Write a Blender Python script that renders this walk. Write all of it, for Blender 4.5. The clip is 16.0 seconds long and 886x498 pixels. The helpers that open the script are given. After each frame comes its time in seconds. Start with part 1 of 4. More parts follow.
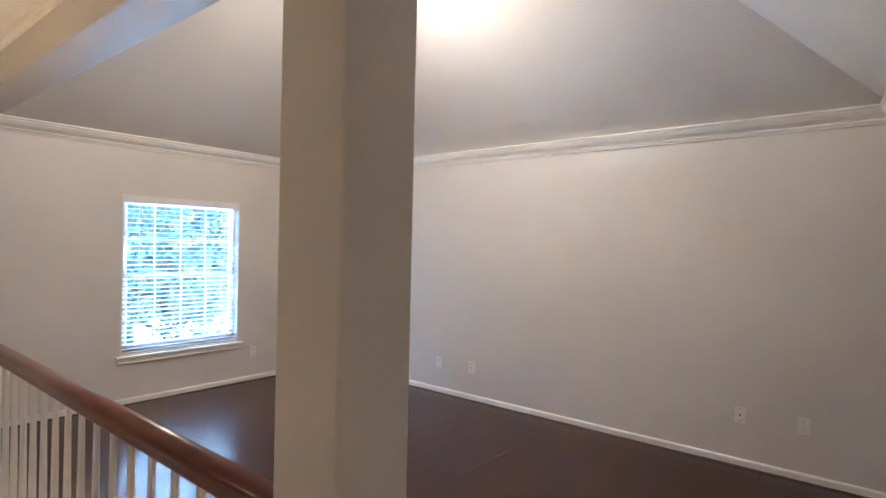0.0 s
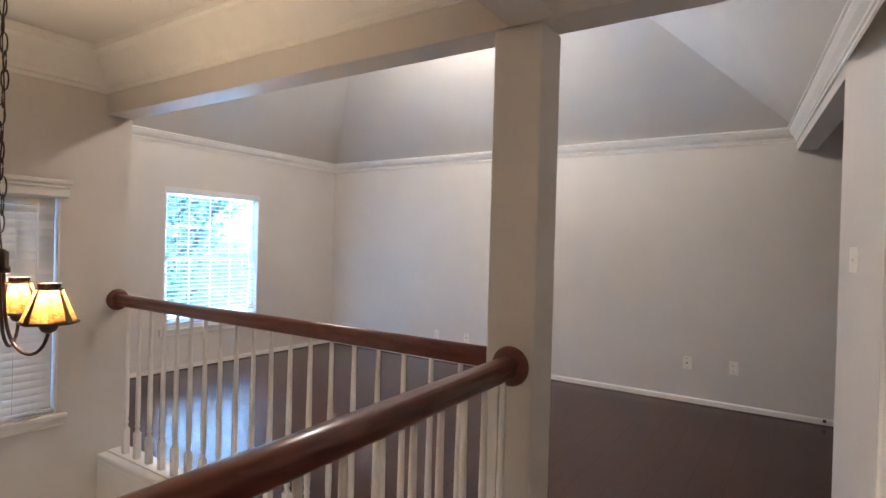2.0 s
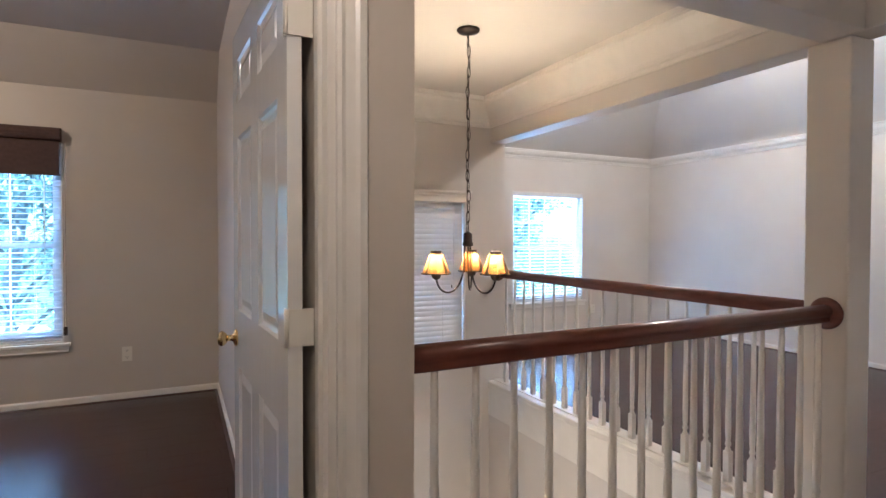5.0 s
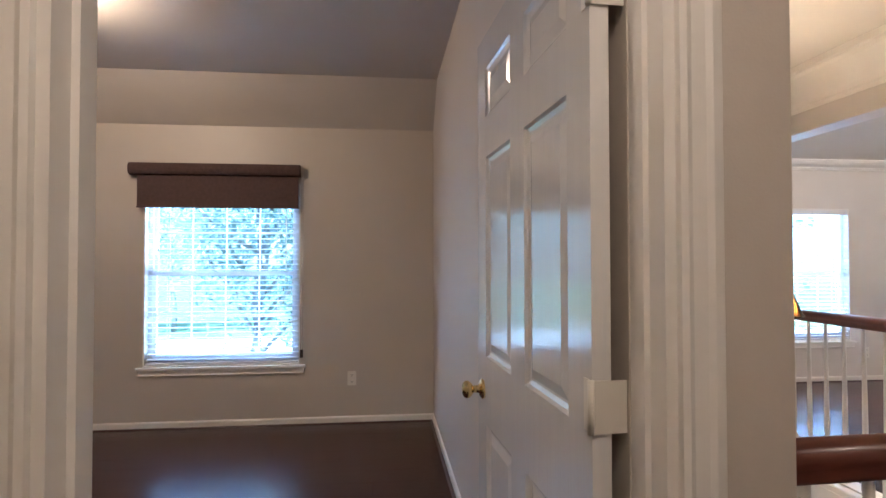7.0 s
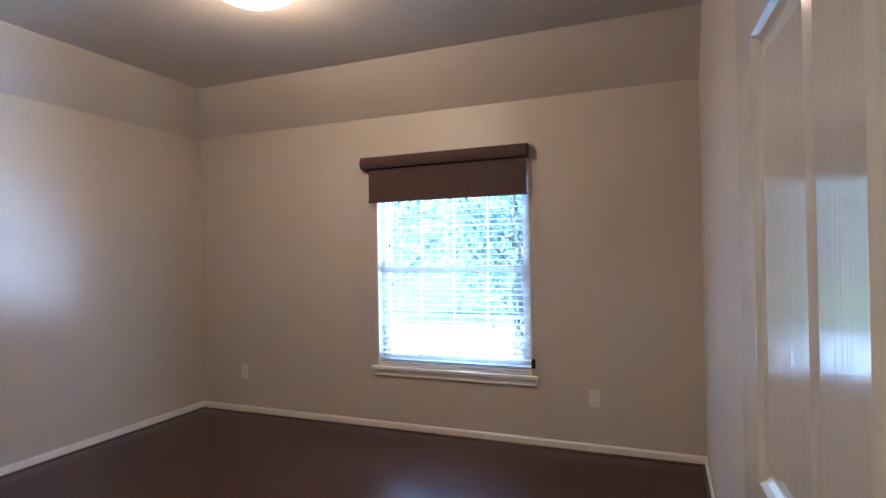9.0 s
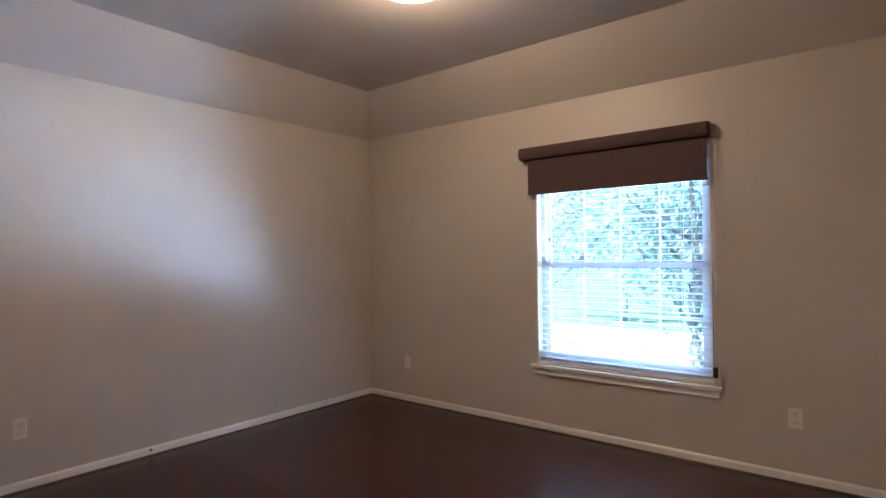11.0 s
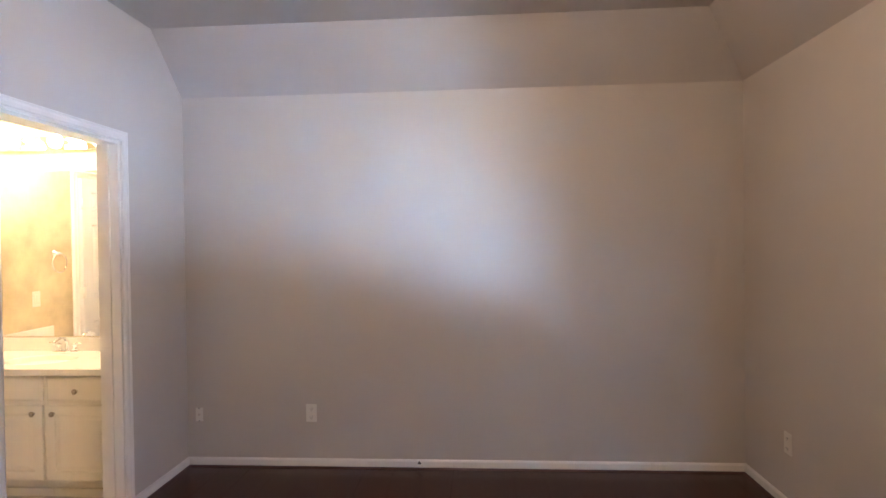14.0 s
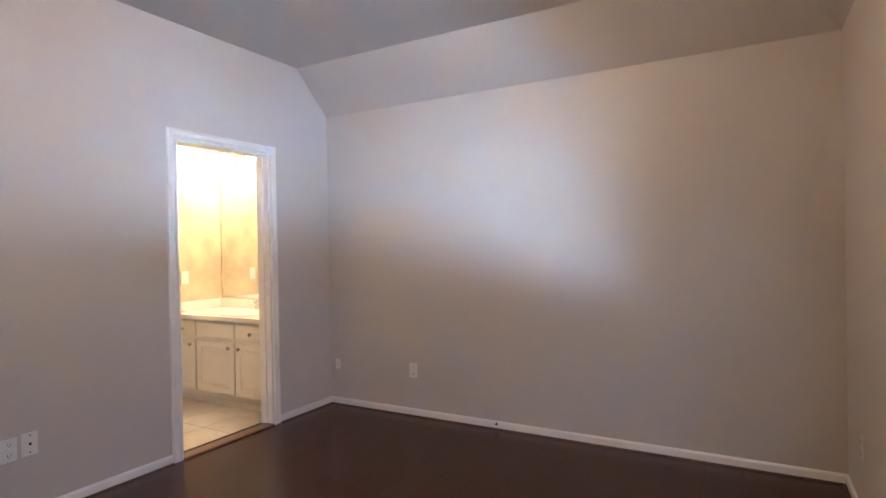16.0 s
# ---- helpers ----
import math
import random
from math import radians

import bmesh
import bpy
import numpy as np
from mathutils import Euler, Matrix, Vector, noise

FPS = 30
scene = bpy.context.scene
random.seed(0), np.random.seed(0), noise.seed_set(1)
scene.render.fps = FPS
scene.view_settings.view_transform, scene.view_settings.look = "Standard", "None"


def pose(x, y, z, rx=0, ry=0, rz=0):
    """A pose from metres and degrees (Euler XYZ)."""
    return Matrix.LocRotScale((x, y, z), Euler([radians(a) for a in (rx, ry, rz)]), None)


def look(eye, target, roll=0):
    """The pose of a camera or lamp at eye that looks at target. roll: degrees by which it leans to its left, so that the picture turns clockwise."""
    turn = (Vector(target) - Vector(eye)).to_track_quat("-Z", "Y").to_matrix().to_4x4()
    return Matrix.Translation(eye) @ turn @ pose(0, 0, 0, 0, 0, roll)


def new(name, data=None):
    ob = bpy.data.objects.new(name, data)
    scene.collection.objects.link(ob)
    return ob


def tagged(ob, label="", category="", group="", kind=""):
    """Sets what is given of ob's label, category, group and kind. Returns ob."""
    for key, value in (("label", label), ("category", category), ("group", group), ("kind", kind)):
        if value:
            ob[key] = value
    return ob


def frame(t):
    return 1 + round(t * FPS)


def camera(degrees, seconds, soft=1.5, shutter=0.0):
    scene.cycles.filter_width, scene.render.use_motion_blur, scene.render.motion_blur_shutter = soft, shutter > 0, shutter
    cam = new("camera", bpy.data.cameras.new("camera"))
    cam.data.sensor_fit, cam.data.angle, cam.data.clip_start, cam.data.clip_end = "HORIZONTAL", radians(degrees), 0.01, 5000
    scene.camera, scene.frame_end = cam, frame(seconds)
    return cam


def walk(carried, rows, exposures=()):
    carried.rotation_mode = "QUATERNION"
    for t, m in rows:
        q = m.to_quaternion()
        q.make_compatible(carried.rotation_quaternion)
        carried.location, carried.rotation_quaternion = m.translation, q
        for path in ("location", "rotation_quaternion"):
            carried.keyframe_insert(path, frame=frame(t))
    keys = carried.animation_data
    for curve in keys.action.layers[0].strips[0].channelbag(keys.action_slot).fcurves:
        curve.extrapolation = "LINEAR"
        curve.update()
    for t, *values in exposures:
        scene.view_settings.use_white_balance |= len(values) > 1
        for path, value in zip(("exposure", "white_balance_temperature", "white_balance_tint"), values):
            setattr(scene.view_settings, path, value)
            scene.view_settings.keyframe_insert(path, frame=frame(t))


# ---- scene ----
cam = camera(77.7, 16.0)
PATH = [
    (0, (-0.564, -0.730, 1.526), (0.979, 0.543, 1.509), 1.3),
    (0.5, (-0.911, -0.709, 1.487), (0.719, 0.45, 1.479), 1.6),
    (1, (-1.202, -0.743, 1.42), (0.457, 0.374, 1.411), 1.6),
    (1.5, (-1.443, -0.781, 1.402), (0.223, 0.325, 1.387), 1.6),
    (2, (-1.671, -0.804, 1.385), (-0.006, 0.303, 1.371), 1.6),
    (2.5, (-1.833, -0.853, 1.364), (-0.185, 0.28, 1.35), 1.6),
    (3, (-1.981, -0.934, 1.333), (-0.372, 0.254, 1.314), 1.5),
    (3.5, (-2.125, -1.026, 1.313), (-0.612, 0.282, 1.291), 1.3),
    (4, (-2.315, -1.142, 1.303), (-0.952, 0.322, 1.272), 1.0),
    (4.5, (-2.42, -1.255, 1.316), (-1.285, 0.391, 1.277), 0.4),
    (5, (-2.464, -1.37, 1.302), (-1.6, 0.434, 1.26), 0.1),
    (5.2, (-2.47, -1.405, 1.307), (-1.711, 0.445, 1.265), 0.0),
    (7.3, (-2.593, -0.727, 1.35), (-2.512, 1.27, 1.396), -0.3),
    (7.5, (-2.544, -0.563, 1.368), (-2.572, 1.437, 1.404), -0.5),
    (8, (-2.523, -0.306, 1.349), (-2.8, 1.674, 1.389), -0.6),
    (8.5, (-2.484, -0.186, 1.316), (-2.999, 1.746, 1.364), -0.8),
    (9, (-2.389, -0.139, 1.363), (-3.136, 1.71, 1.378), -1.0),
    (11.5, (-2.482, 0.111, 1.308), (-3.877, 1.544, 1.346), -0.5),
    (12, (-2.613, 0.492, 1.321), (-4.194, 1.716, 1.358), -0.5),
    (12.5, (-2.759, 0.86, 1.377), (-4.546, 1.759, 1.392), -0.9),
    (13, (-2.829, 1.248, 1.415), (-4.754, 1.793, 1.429), -0.9),
    (13.5, (-2.727, 1.681, 1.336), (-4.72, 1.846, 1.397), -1.5),
    (14, (-2.771, 2.041, 1.463), (-4.767, 1.911, 1.439), -0.8),
    (14.5, (-2.722, 2.499, 1.354), (-4.674, 2.062, 1.388), -1.4),
    (15, (-2.765, 2.792, 1.303), (-4.639, 2.096, 1.353), -1.4),
    (15.5, (-2.731, 3.069, 1.337), (-4.533, 2.201, 1.368), -1.2),
    (16, (-2.683, 3.261, 1.326), (-4.425, 2.278, 1.314), -1.1),
]
walk(cam, [(t, look(eye, target, roll)) for t, eye, target, roll in PATH], exposures=[(0, 3.4, 6350, 13), (3, 3.52, 5950, 12), (5, 3.7, 5750, 12), (8, 3.63, 6200, 16), (9, 3.66, 6200, 16), (11.5, 3.28, 6600, 18), (12, 3.1, 6550, 17), (12.5, 3.03, 6550, 18), (13, 3.62, 6550, 19), (15, 3.77, 6520, 19), (16, 3.79, 6480, 18)])

# ---- world, sun and lights ----
world = bpy.data.worlds.new("sky")
scene.world = world
world.use_nodes = True
wn = world.node_tree.nodes
sky = wn.new("ShaderNodeTexSky")
sky.sky_type, sky.sun_disc = "NISHITA", False
sky.sun_elevation, sky.sun_rotation = radians(55), radians(200)
wn["Background"].inputs["Strength"].default_value = 0.085
world.node_tree.links.new(sky.outputs[0], wn["Background"].inputs["Color"])


def lamp(name, kind, m, power, color, **more):
    data = bpy.data.lights.new(name, kind)
    data.energy, data.color = power, color
    if "size" in more:
        data.shape, data.size, data.size_y = "RECTANGLE", more["size"], more["size_y"]
    if "spread" in more:
        data.spread = radians(more["spread"])
    if "radius" in more:
        data.shadow_soft_size = more["radius"]
    ob = new(name, data)
    ob.matrix_world = m
    return ob


sun = lamp("sun", "SUN", look((0, 0, 30), (3, 12, 6)), 5.0, (1.0, 0.95, 0.88))
sun.data.angle = radians(0.5)
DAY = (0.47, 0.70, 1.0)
WARM = (1.0, 0.77, 0.50)
# added lamps imitating daylight thrown up off sunlit drive and lawn through two windows
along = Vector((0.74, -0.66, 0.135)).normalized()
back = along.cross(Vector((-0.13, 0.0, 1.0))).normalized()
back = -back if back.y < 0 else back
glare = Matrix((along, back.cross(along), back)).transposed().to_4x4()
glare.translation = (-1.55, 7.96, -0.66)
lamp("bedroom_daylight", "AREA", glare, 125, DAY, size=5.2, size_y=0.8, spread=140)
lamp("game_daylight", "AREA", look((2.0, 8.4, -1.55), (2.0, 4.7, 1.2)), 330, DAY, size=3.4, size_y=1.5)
lamp("game_ceiling_bulb", "POINT", pose(1.9, 1.9, 3.36), 9.6, (1.0, 0.90, 0.80), radius=0.12)
lamp("bedroom_ceiling_bulb", "POINT", pose(-4.30, 2.08, 2.69), 3.9, (1.0, 0.765, 0.53), radius=0.1)
# fill lamp added below the landing, with no fixture of its own
lamp("downstairs_bulb", "POINT", pose(-1.0, 1.3, -0.6), 0.6, (0.88, 0.93, 1.0), radius=0.15)
# fill lamp added to brighten the hall, its source unseen
lamp("hall_bulb", "POINT", pose(-2.6, -1.0, 2.3), 1.3, (1.0, 0.82, 0.64), radius=0.12)
for yb in (-1.0, -0.7, -0.4):
    lamp("vanity_bulb_light", "POINT", pose(-6.12, yb, 2.16), 1.25, (1.0, 0.85, 0.63), radius=0.045)

# ---- materials ----


def mat(name, color, rough=0.5, metal=0.0, vary=0.06, scale=3.0, bump=0.0, bump_scale=120.0, per_object=0.0, stretch=None, coat=0.0):
    m = bpy.data.materials.new(name)
    m.use_nodes = True
    nt = m.node_tree
    b = nt.nodes["Principled BSDF"]
    b.inputs["Roughness"].default_value, b.inputs["Metallic"].default_value = rough, metal
    b.inputs["Coat Weight"].default_value = coat
    co = nt.nodes.new("ShaderNodeTexCoord")
    src = co.outputs["Object"]
    if stretch:
        mp = nt.nodes.new("ShaderNodeMapping")
        mp.inputs["Scale"].default_value = stretch
        nt.links.new(src, mp.inputs["Vector"])
        src = mp.outputs[0]
    n = nt.nodes.new("ShaderNodeTexNoise")
    n.inputs["Scale"].default_value, n.inputs["Detail"].default_value = scale, 6
    nt.links.new(src, n.inputs["Vector"])
    r = nt.nodes.new("ShaderNodeValToRGB")
    r.color_ramp.elements[0].position, r.color_ramp.elements[1].position = 0.3, 0.7
    r.color_ramp.elements[0].color = (*[c * (1 - vary) for c in color], 1)
    r.color_ramp.elements[1].color = (*[min(1, c * (1 + vary)) for c in color], 1)
    nt.links.new(n.outputs["Fac"], r.inputs["Fac"])
    out = r.outputs[0]
    if per_object:
        oi = nt.nodes.new("ShaderNodeObjectInfo")
        hs = nt.nodes.new("ShaderNodeHueSaturation")
        mr = nt.nodes.new("ShaderNodeMapRange")
        mr.inputs["To Min"].default_value, mr.inputs["To Max"].default_value = 1 - per_object, 1 + per_object
        nt.links.new(oi.outputs["Random"], mr.inputs["Value"])
        nt.links.new(mr.outputs[0], hs.inputs["Value"])
        nt.links.new(out, hs.inputs["Color"])
        out = hs.outputs[0]
    nt.links.new(out, b.inputs["Base Color"])
    if bump:
        n2 = nt.nodes.new("ShaderNodeTexNoise")
        n2.inputs["Scale"].default_value, n2.inputs["Detail"].default_value = bump_scale, 4
        nt.links.new(src, n2.inputs["Vector"])
        bp = nt.nodes.new("ShaderNodeBump")
        bp.inputs["Strength"].default_value, bp.inputs["Distance"].default_value = bump, 0.004
        nt.links.new(n2.outputs["Fac"], bp.inputs["Height"])
        nt.links.new(bp.outputs[0], b.inputs["Normal"])
        mr2 = nt.nodes.new("ShaderNodeMapRange")
        mr2.inputs["To Min"].default_value, mr2.inputs["To Max"].default_value = max(0.02, rough - 0.05), rough + 0.05
        nt.links.new(n.outputs["Fac"], mr2.inputs["Value"])
        nt.links.new(mr2.outputs[0], b.inputs["Roughness"])
    return m


def glow(name, color, strength):
    m = bpy.data.materials.new(name)
    m.use_nodes = True
    b = m.node_tree.nodes["Principled BSDF"]
    b.inputs["Base Color"].default_value = (*color, 1)
    b.inputs["Emission Color"].default_value, b.inputs["Emission Strength"].default_value = (*color, 1), strength
    return m


M_WALL = mat("greige_wall_paint", (0.66, 0.61, 0.555), 0.42, vary=0.03, scale=1.5, bump=0.12, bump_scale=180)
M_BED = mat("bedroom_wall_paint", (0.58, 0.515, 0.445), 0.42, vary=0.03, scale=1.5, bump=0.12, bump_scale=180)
M_CEIL = mat("ceiling_paint", (0.66, 0.62, 0.57), 0.8, vary=0.03, scale=2, bump=0.3, bump_scale=140)
# darkened copy of the ceiling paint, shading the bedroom through its colour
M_CEIL_DIM = mat("ceiling_paint_dimmed", (0.53, 0.475, 0.42), 0.8, vary=0.03, scale=2, bump=0.3, bump_scale=140)
M_VAULT = mat("vault_paint", (0.62, 0.58, 0.53), 0.7, vary=0.02, scale=2, bump=0.2, bump_scale=140)
M_TRIM = mat("white_trim_paint", (0.80, 0.76, 0.70), 0.3, vary=0.03, scale=8, bump=0.05, bump_scale=60)
M_DOOR = mat("white_door_enamel", (0.78, 0.76, 0.73), 0.13, vary=0.02, scale=6, bump=0.12, bump_scale=24, stretch=(6, 6, 0.35))
M_PLANK = mat("dark_laminate", (0.046, 0.0145, 0.0105), 0.25, vary=0.15, scale=5, bump=0.03, bump_scale=30, per_object=0.025, stretch=(1, 9, 9))
M_PLANK.node_tree.nodes["Principled BSDF"].inputs["Specular IOR Level"].default_value = 0.34
M_JOINT = mat("floor_joint", (0.035, 0.0115, 0.009), 0.5)
M_RAIL = mat("stained_cherry_wood", (0.15, 0.047, 0.031), 0.3, vary=0.25, scale=9, bump=0.04, bump_scale=40, stretch=(1.2, 1.2, 6), coat=0.15)
M_SHOE = mat("dark_shoe_moulding", (0.05, 0.022, 0.016), 0.35, vary=0.2, scale=8)
M_BLACK = mat("bronze_iron", (0.045, 0.032, 0.026), 0.45, 0.7, vary=0.3, scale=30, bump=0.2, bump_scale=90)
M_BRASS = mat("polished_brass", (0.85, 0.62, 0.28), 0.14, 1.0, vary=0.05)
M_NICKEL = mat("brushed_nickel", (0.62, 0.57, 0.50), 0.25, 1.0, vary=0.06)
M_CHROME = mat("chrome", (0.85, 0.85, 0.85), 0.08, 1.0, vary=0.02)
M_PLATE = mat("outlet_plastic", (0.78, 0.74, 0.66), 0.3, vary=0.02)
M_SLOT = mat("outlet_slot", (0.05, 0.045, 0.04), 0.6)
M_SLAT = mat("white_blind_slat", (0.80, 0.80, 0.80), 0.35, vary=0.02)
M_VINYL = mat("white_window_vinyl", (0.78, 0.79, 0.80), 0.35, vary=0.02)
M_SHADE = mat("brown_shade_fabric", (0.085, 0.048, 0.042), 0.85, vary=0.15, scale=40, bump=0.3, bump_scale=400)
M_BATHWALL = mat("sponged_gold_plaster", (0.62, 0.51, 0.32), 0.6, vary=0.2, scale=5, bump=0.15, bump_scale=60)
M_VANITY = mat("cream_cabinet_paint", (0.78, 0.73, 0.62), 0.35, vary=0.03, scale=5, bump=0.05, bump_scale=50)
M_MARBLE = mat("cultured_marble", (0.84, 0.80, 0.72), 0.15, vary=0.05, scale=4)
M_TILE = mat("beige_floor_tile", (0.62, 0.55, 0.45), 0.3, vary=0.1, scale=6, bump=0.05, bump_scale=30, per_object=0.06)
M_GROUT = mat("grout", (0.42, 0.37, 0.30), 0.8)
M_THRESH = mat("threshold_wood", (0.20, 0.10, 0.06), 0.35, vary=0.2, scale=12, stretch=(1, 8, 8))
M_LAWN = mat("lawn", (0.09, 0.14, 0.04), 0.9, vary=0.4, scale=0.8, bump=0.6, bump_scale=30)
M_DRIVE = mat("concrete_drive", (0.50, 0.48, 0.44), 0.85, vary=0.12, scale=1.2, bump=0.2, bump_scale=60)
M_LEAF = mat("leaf", (0.15, 0.22, 0.18), 0.55, vary=0.45, scale=2.0)
lt = M_LEAF.node_tree
lb = lt.nodes["Principled BSDF"]
ltl = lt.nodes.new("ShaderNodeBsdfTranslucent")
ltl.inputs["Color"].default_value = (0.42, 0.48, 0.38, 1)
lmx = lt.nodes.new("ShaderNodeMixShader")
lmx.inputs[0].default_value = 0.65
lt.links.new(lb.outputs[0], lmx.inputs[1])
lt.links.new(ltl.outputs[0], lmx.inputs[2])
lt.links.new(lmx.outputs[0], lt.nodes["Material Output"].inputs["Surface"])
M_BARK = mat("bark", (0.24, 0.21, 0.17), 0.9, vary=0.3, scale=8, bump=0.8, bump_scale=18)
M_BULB = glow("lit_bulb", (1.0, 0.80, 0.50), 2.4)
M_DOME = glow("lit_glass_dome", (1.0, 0.93, 0.82), 0.45)

M_GLASS = bpy.data.materials.new("window_glass")
M_GLASS.use_nodes = True
gb = M_GLASS.node_tree.nodes["Principled BSDF"]
# blue base colour puts the cool cast of daylight into the panes
gb.inputs["Base Color"].default_value = (0.34, 0.62, 1.0, 1)
gb.inputs["Transmission Weight"].default_value, gb.inputs["Roughness"].default_value, gb.inputs["IOR"].default_value = 1.0, 0.0, 1.05
M_MIRROR = bpy.data.materials.new("mirror_silver")
M_MIRROR.use_nodes = True
gb = M_MIRROR.node_tree.nodes["Principled BSDF"]
gb.inputs["Metallic"].default_value, gb.inputs["Roughness"].default_value = 1.0, 0.02
gb.inputs["Base Color"].default_value = (0.9, 0.9, 0.88, 1)

# mica lamp shade: lets the bulb's light through, mottled amber
M_MICA = bpy.data.materials.new("amber_mica")
M_MICA.use_nodes = True
mt = M_MICA.node_tree
gb = mt.nodes["Principled BSDF"]
tl = mt.nodes.new("ShaderNodeBsdfTranslucent")
mx = mt.nodes.new("ShaderNodeMixShader")
nz = mt.nodes.new("ShaderNodeTexNoise")
nz.inputs["Scale"].default_value = 13
rp = mt.nodes.new("ShaderNodeValToRGB")
rp.color_ramp.elements[0].position, rp.color_ramp.elements[1].position = 0.32, 0.72
rp.color_ramp.elements[0].color, rp.color_ramp.elements[1].color = (0.055, 0.016, 0.0035, 1), (0.19, 0.085, 0.024, 1)
mt.links.new(nz.outputs["Fac"], rp.inputs["Fac"])
mt.links.new(rp.outputs[0], gb.inputs["Base Color"])
mt.links.new(rp.outputs[0], tl.inputs["Color"])
mx.inputs[0].default_value = 0.75
mt.links.new(gb.outputs[0], mx.inputs[1])
mt.links.new(tl.outputs[0], mx.inputs[2])
mt.links.new(mx.outputs[0], mt.nodes["Material Output"].inputs["Surface"])

# ---- mesh helpers ----


def bx(bm, x0, x1, y0, y1, z0, z1, bev=0.0):
    """Add a box, its edges eased by bev."""
    geo = bmesh.ops.create_cube(bm, size=1.0)["verts"]
    for v in geo:
        v.co = Vector(((x0 + x1) / 2 + v.co.x * (x1 - x0), (y0 + y1) / 2 + v.co.y * (y1 - y0), (z0 + z1) / 2 + v.co.z * (z1 - z0)))
    if bev:
        bmesh.ops.bevel(bm, geom=list({e for v in geo for e in v.link_edges}), offset=bev, segments=2, affect="EDGES", profile=0.5)
    return bm


def boxes(*rows, bev=0.0):
    bm = bmesh.new()
    for row in rows:
        bx(bm, *row, bev=bev)
    return bm


def lathe(profile, sides=16, smooth=True, ring=False):
    """Turn (radius, z) pairs about the z axis; a ring is closed on itself and stays open in the middle."""
    bm = bmesh.new()
    rings = []
    for r, z in profile:
        rings.append([bm.verts.new((r * math.cos(2 * math.pi * i / sides), r * math.sin(2 * math.pi * i / sides), z)) for i in range(sides)])
    for a, b in zip(rings, rings[1:]):
        for i in range(sides):
            f = bm.faces.new((a[i], a[(i + 1) % sides], b[(i + 1) % sides], b[i]))
            f.smooth = smooth
    if ring:
        for i in range(sides):
            bm.faces.new((rings[-1][i], rings[-1][(i + 1) % sides], rings[0][(i + 1) % sides], rings[0][i]))
        return bm
    bm.faces.new(list(reversed(rings[0])))
    bm.faces.new(rings[-1])
    return bm


def sweep(points, radius, sides=8, closed=False):
    """A round rod along points."""
    bm = bmesh.new()
    pts = [Vector(p) for p in points]
    n, rings = len(pts), []
    for i, p in enumerate(pts):
        d = (pts[(i + 1) % n] - pts[i - 1]) if closed else (pts[min(i + 1, n - 1)] - pts[max(i - 1, 0)])
        q = d.normalized().to_track_quat("Z", "Y")
        rings.append([bm.verts.new(p + q @ Vector((radius * math.cos(2 * math.pi * k / sides), radius * math.sin(2 * math.pi * k / sides), 0))) for k in range(sides)])
    pairs = list(zip(rings, rings[1:])) + ([(rings[-1], rings[0])] if closed else [])
    for a, b in pairs:
        for k in range(sides):
            f = bm.faces.new((a[k], a[(k + 1) % sides], b[(k + 1) % sides], b[k]))
            f.smooth = True
    if not closed:
        bm.faces.new(list(reversed(rings[0])))
        bm.faces.new(rings[-1])
    return bm


def extrude_profile(profile, p0, p1, out):
    """Run a closed (outward, up) profile from p0 to p1; out is the level way that the profile faces."""
    bm = bmesh.new()
    o = Vector((out[0], out[1], 0)).normalized()
    ends = []
    for p in (p0, p1):
        ends.append([bm.verts.new(Vector(p) + o * a + Vector((0, 0, b))) for a, b in profile])
    n = len(profile)
    for i in range(n):
        bm.faces.new((ends[0][i], ends[0][(i + 1) % n], ends[1][(i + 1) % n], ends[1][i]))
    bm.faces.new(ends[0])
    bm.faces.new(list(reversed(ends[1])))
    bmesh.ops.recalc_face_normals(bm, faces=bm.faces)
    return bm


def mesh_of(name, bm, material):
    bmesh.ops.recalc_face_normals(bm, faces=bm.faces)
    me = bpy.data.meshes.new(name)
    bm.to_mesh(me)
    bm.free()
    me.materials.append(material)
    return me


def solid(name, bm, material, label="", category="", kind="", group="", at=(0, 0, 0)):
    ob = new(name, mesh_of(name, bm, material))
    ob.location = at
    return tagged(ob, label, category, group, kind)


def thing(name, label, category, at=(0, 0, 0), group="", kind="", rz=0):
    ob = new(name)
    ob.empty_display_size = 0.1
    ob.matrix_world = pose(*at, 0, 0, rz)
    return tagged(ob, label, category, group, kind)


def part(name, bm, material, parent, label="", at=(0, 0, 0)):
    """One mesh under a thing, in the thing's own axes."""
    me = bm if isinstance(bm, bpy.types.Mesh) else mesh_of(name, bm, material)
    ob = new(name, me)
    ob.parent = parent
    ob.location = at
    return tagged(ob, label)


# ---- plan ----
EX, GN, VN, VW = 3.80, 4.66, 2.82, -1.96      # game room east and north walls, foyer north and west walls
BX0, BX1, BN, BS = -6.31, -2.17, 3.69, 0.09   # bedroom
CEIL, BCEIL, KNEE = 2.49, 2.77, 2.44
T = 0.12
GW = (1.42, 2.57, 0.44, 1.91)                 # game window opening: x0 x1 z0 z1
FW = (-1.70, -0.24, 0.34, 1.66)
BW = (-4.50, -3.27, 0.485, 1.98)


def wall_y(name, y0, y1, x0, x1, z0, z1, hole, material, label):
    """A wall along x, with one opening x0 x1 z0 z1."""
    rows = [(x0, x1, y0, y1, z0, z1)]
    if hole:
        a, b, c, d = hole
        rows = [(x0, a, y0, y1, z0, z1), (b, x1, y0, y1, z0, z1)]
        if c > z0:
            rows.append((a, b, y0, y1, z0, c))
        rows.append((a, b, y0, y1, d, z1))
    return solid(name, boxes(*rows), material, label, "wall", "structure")


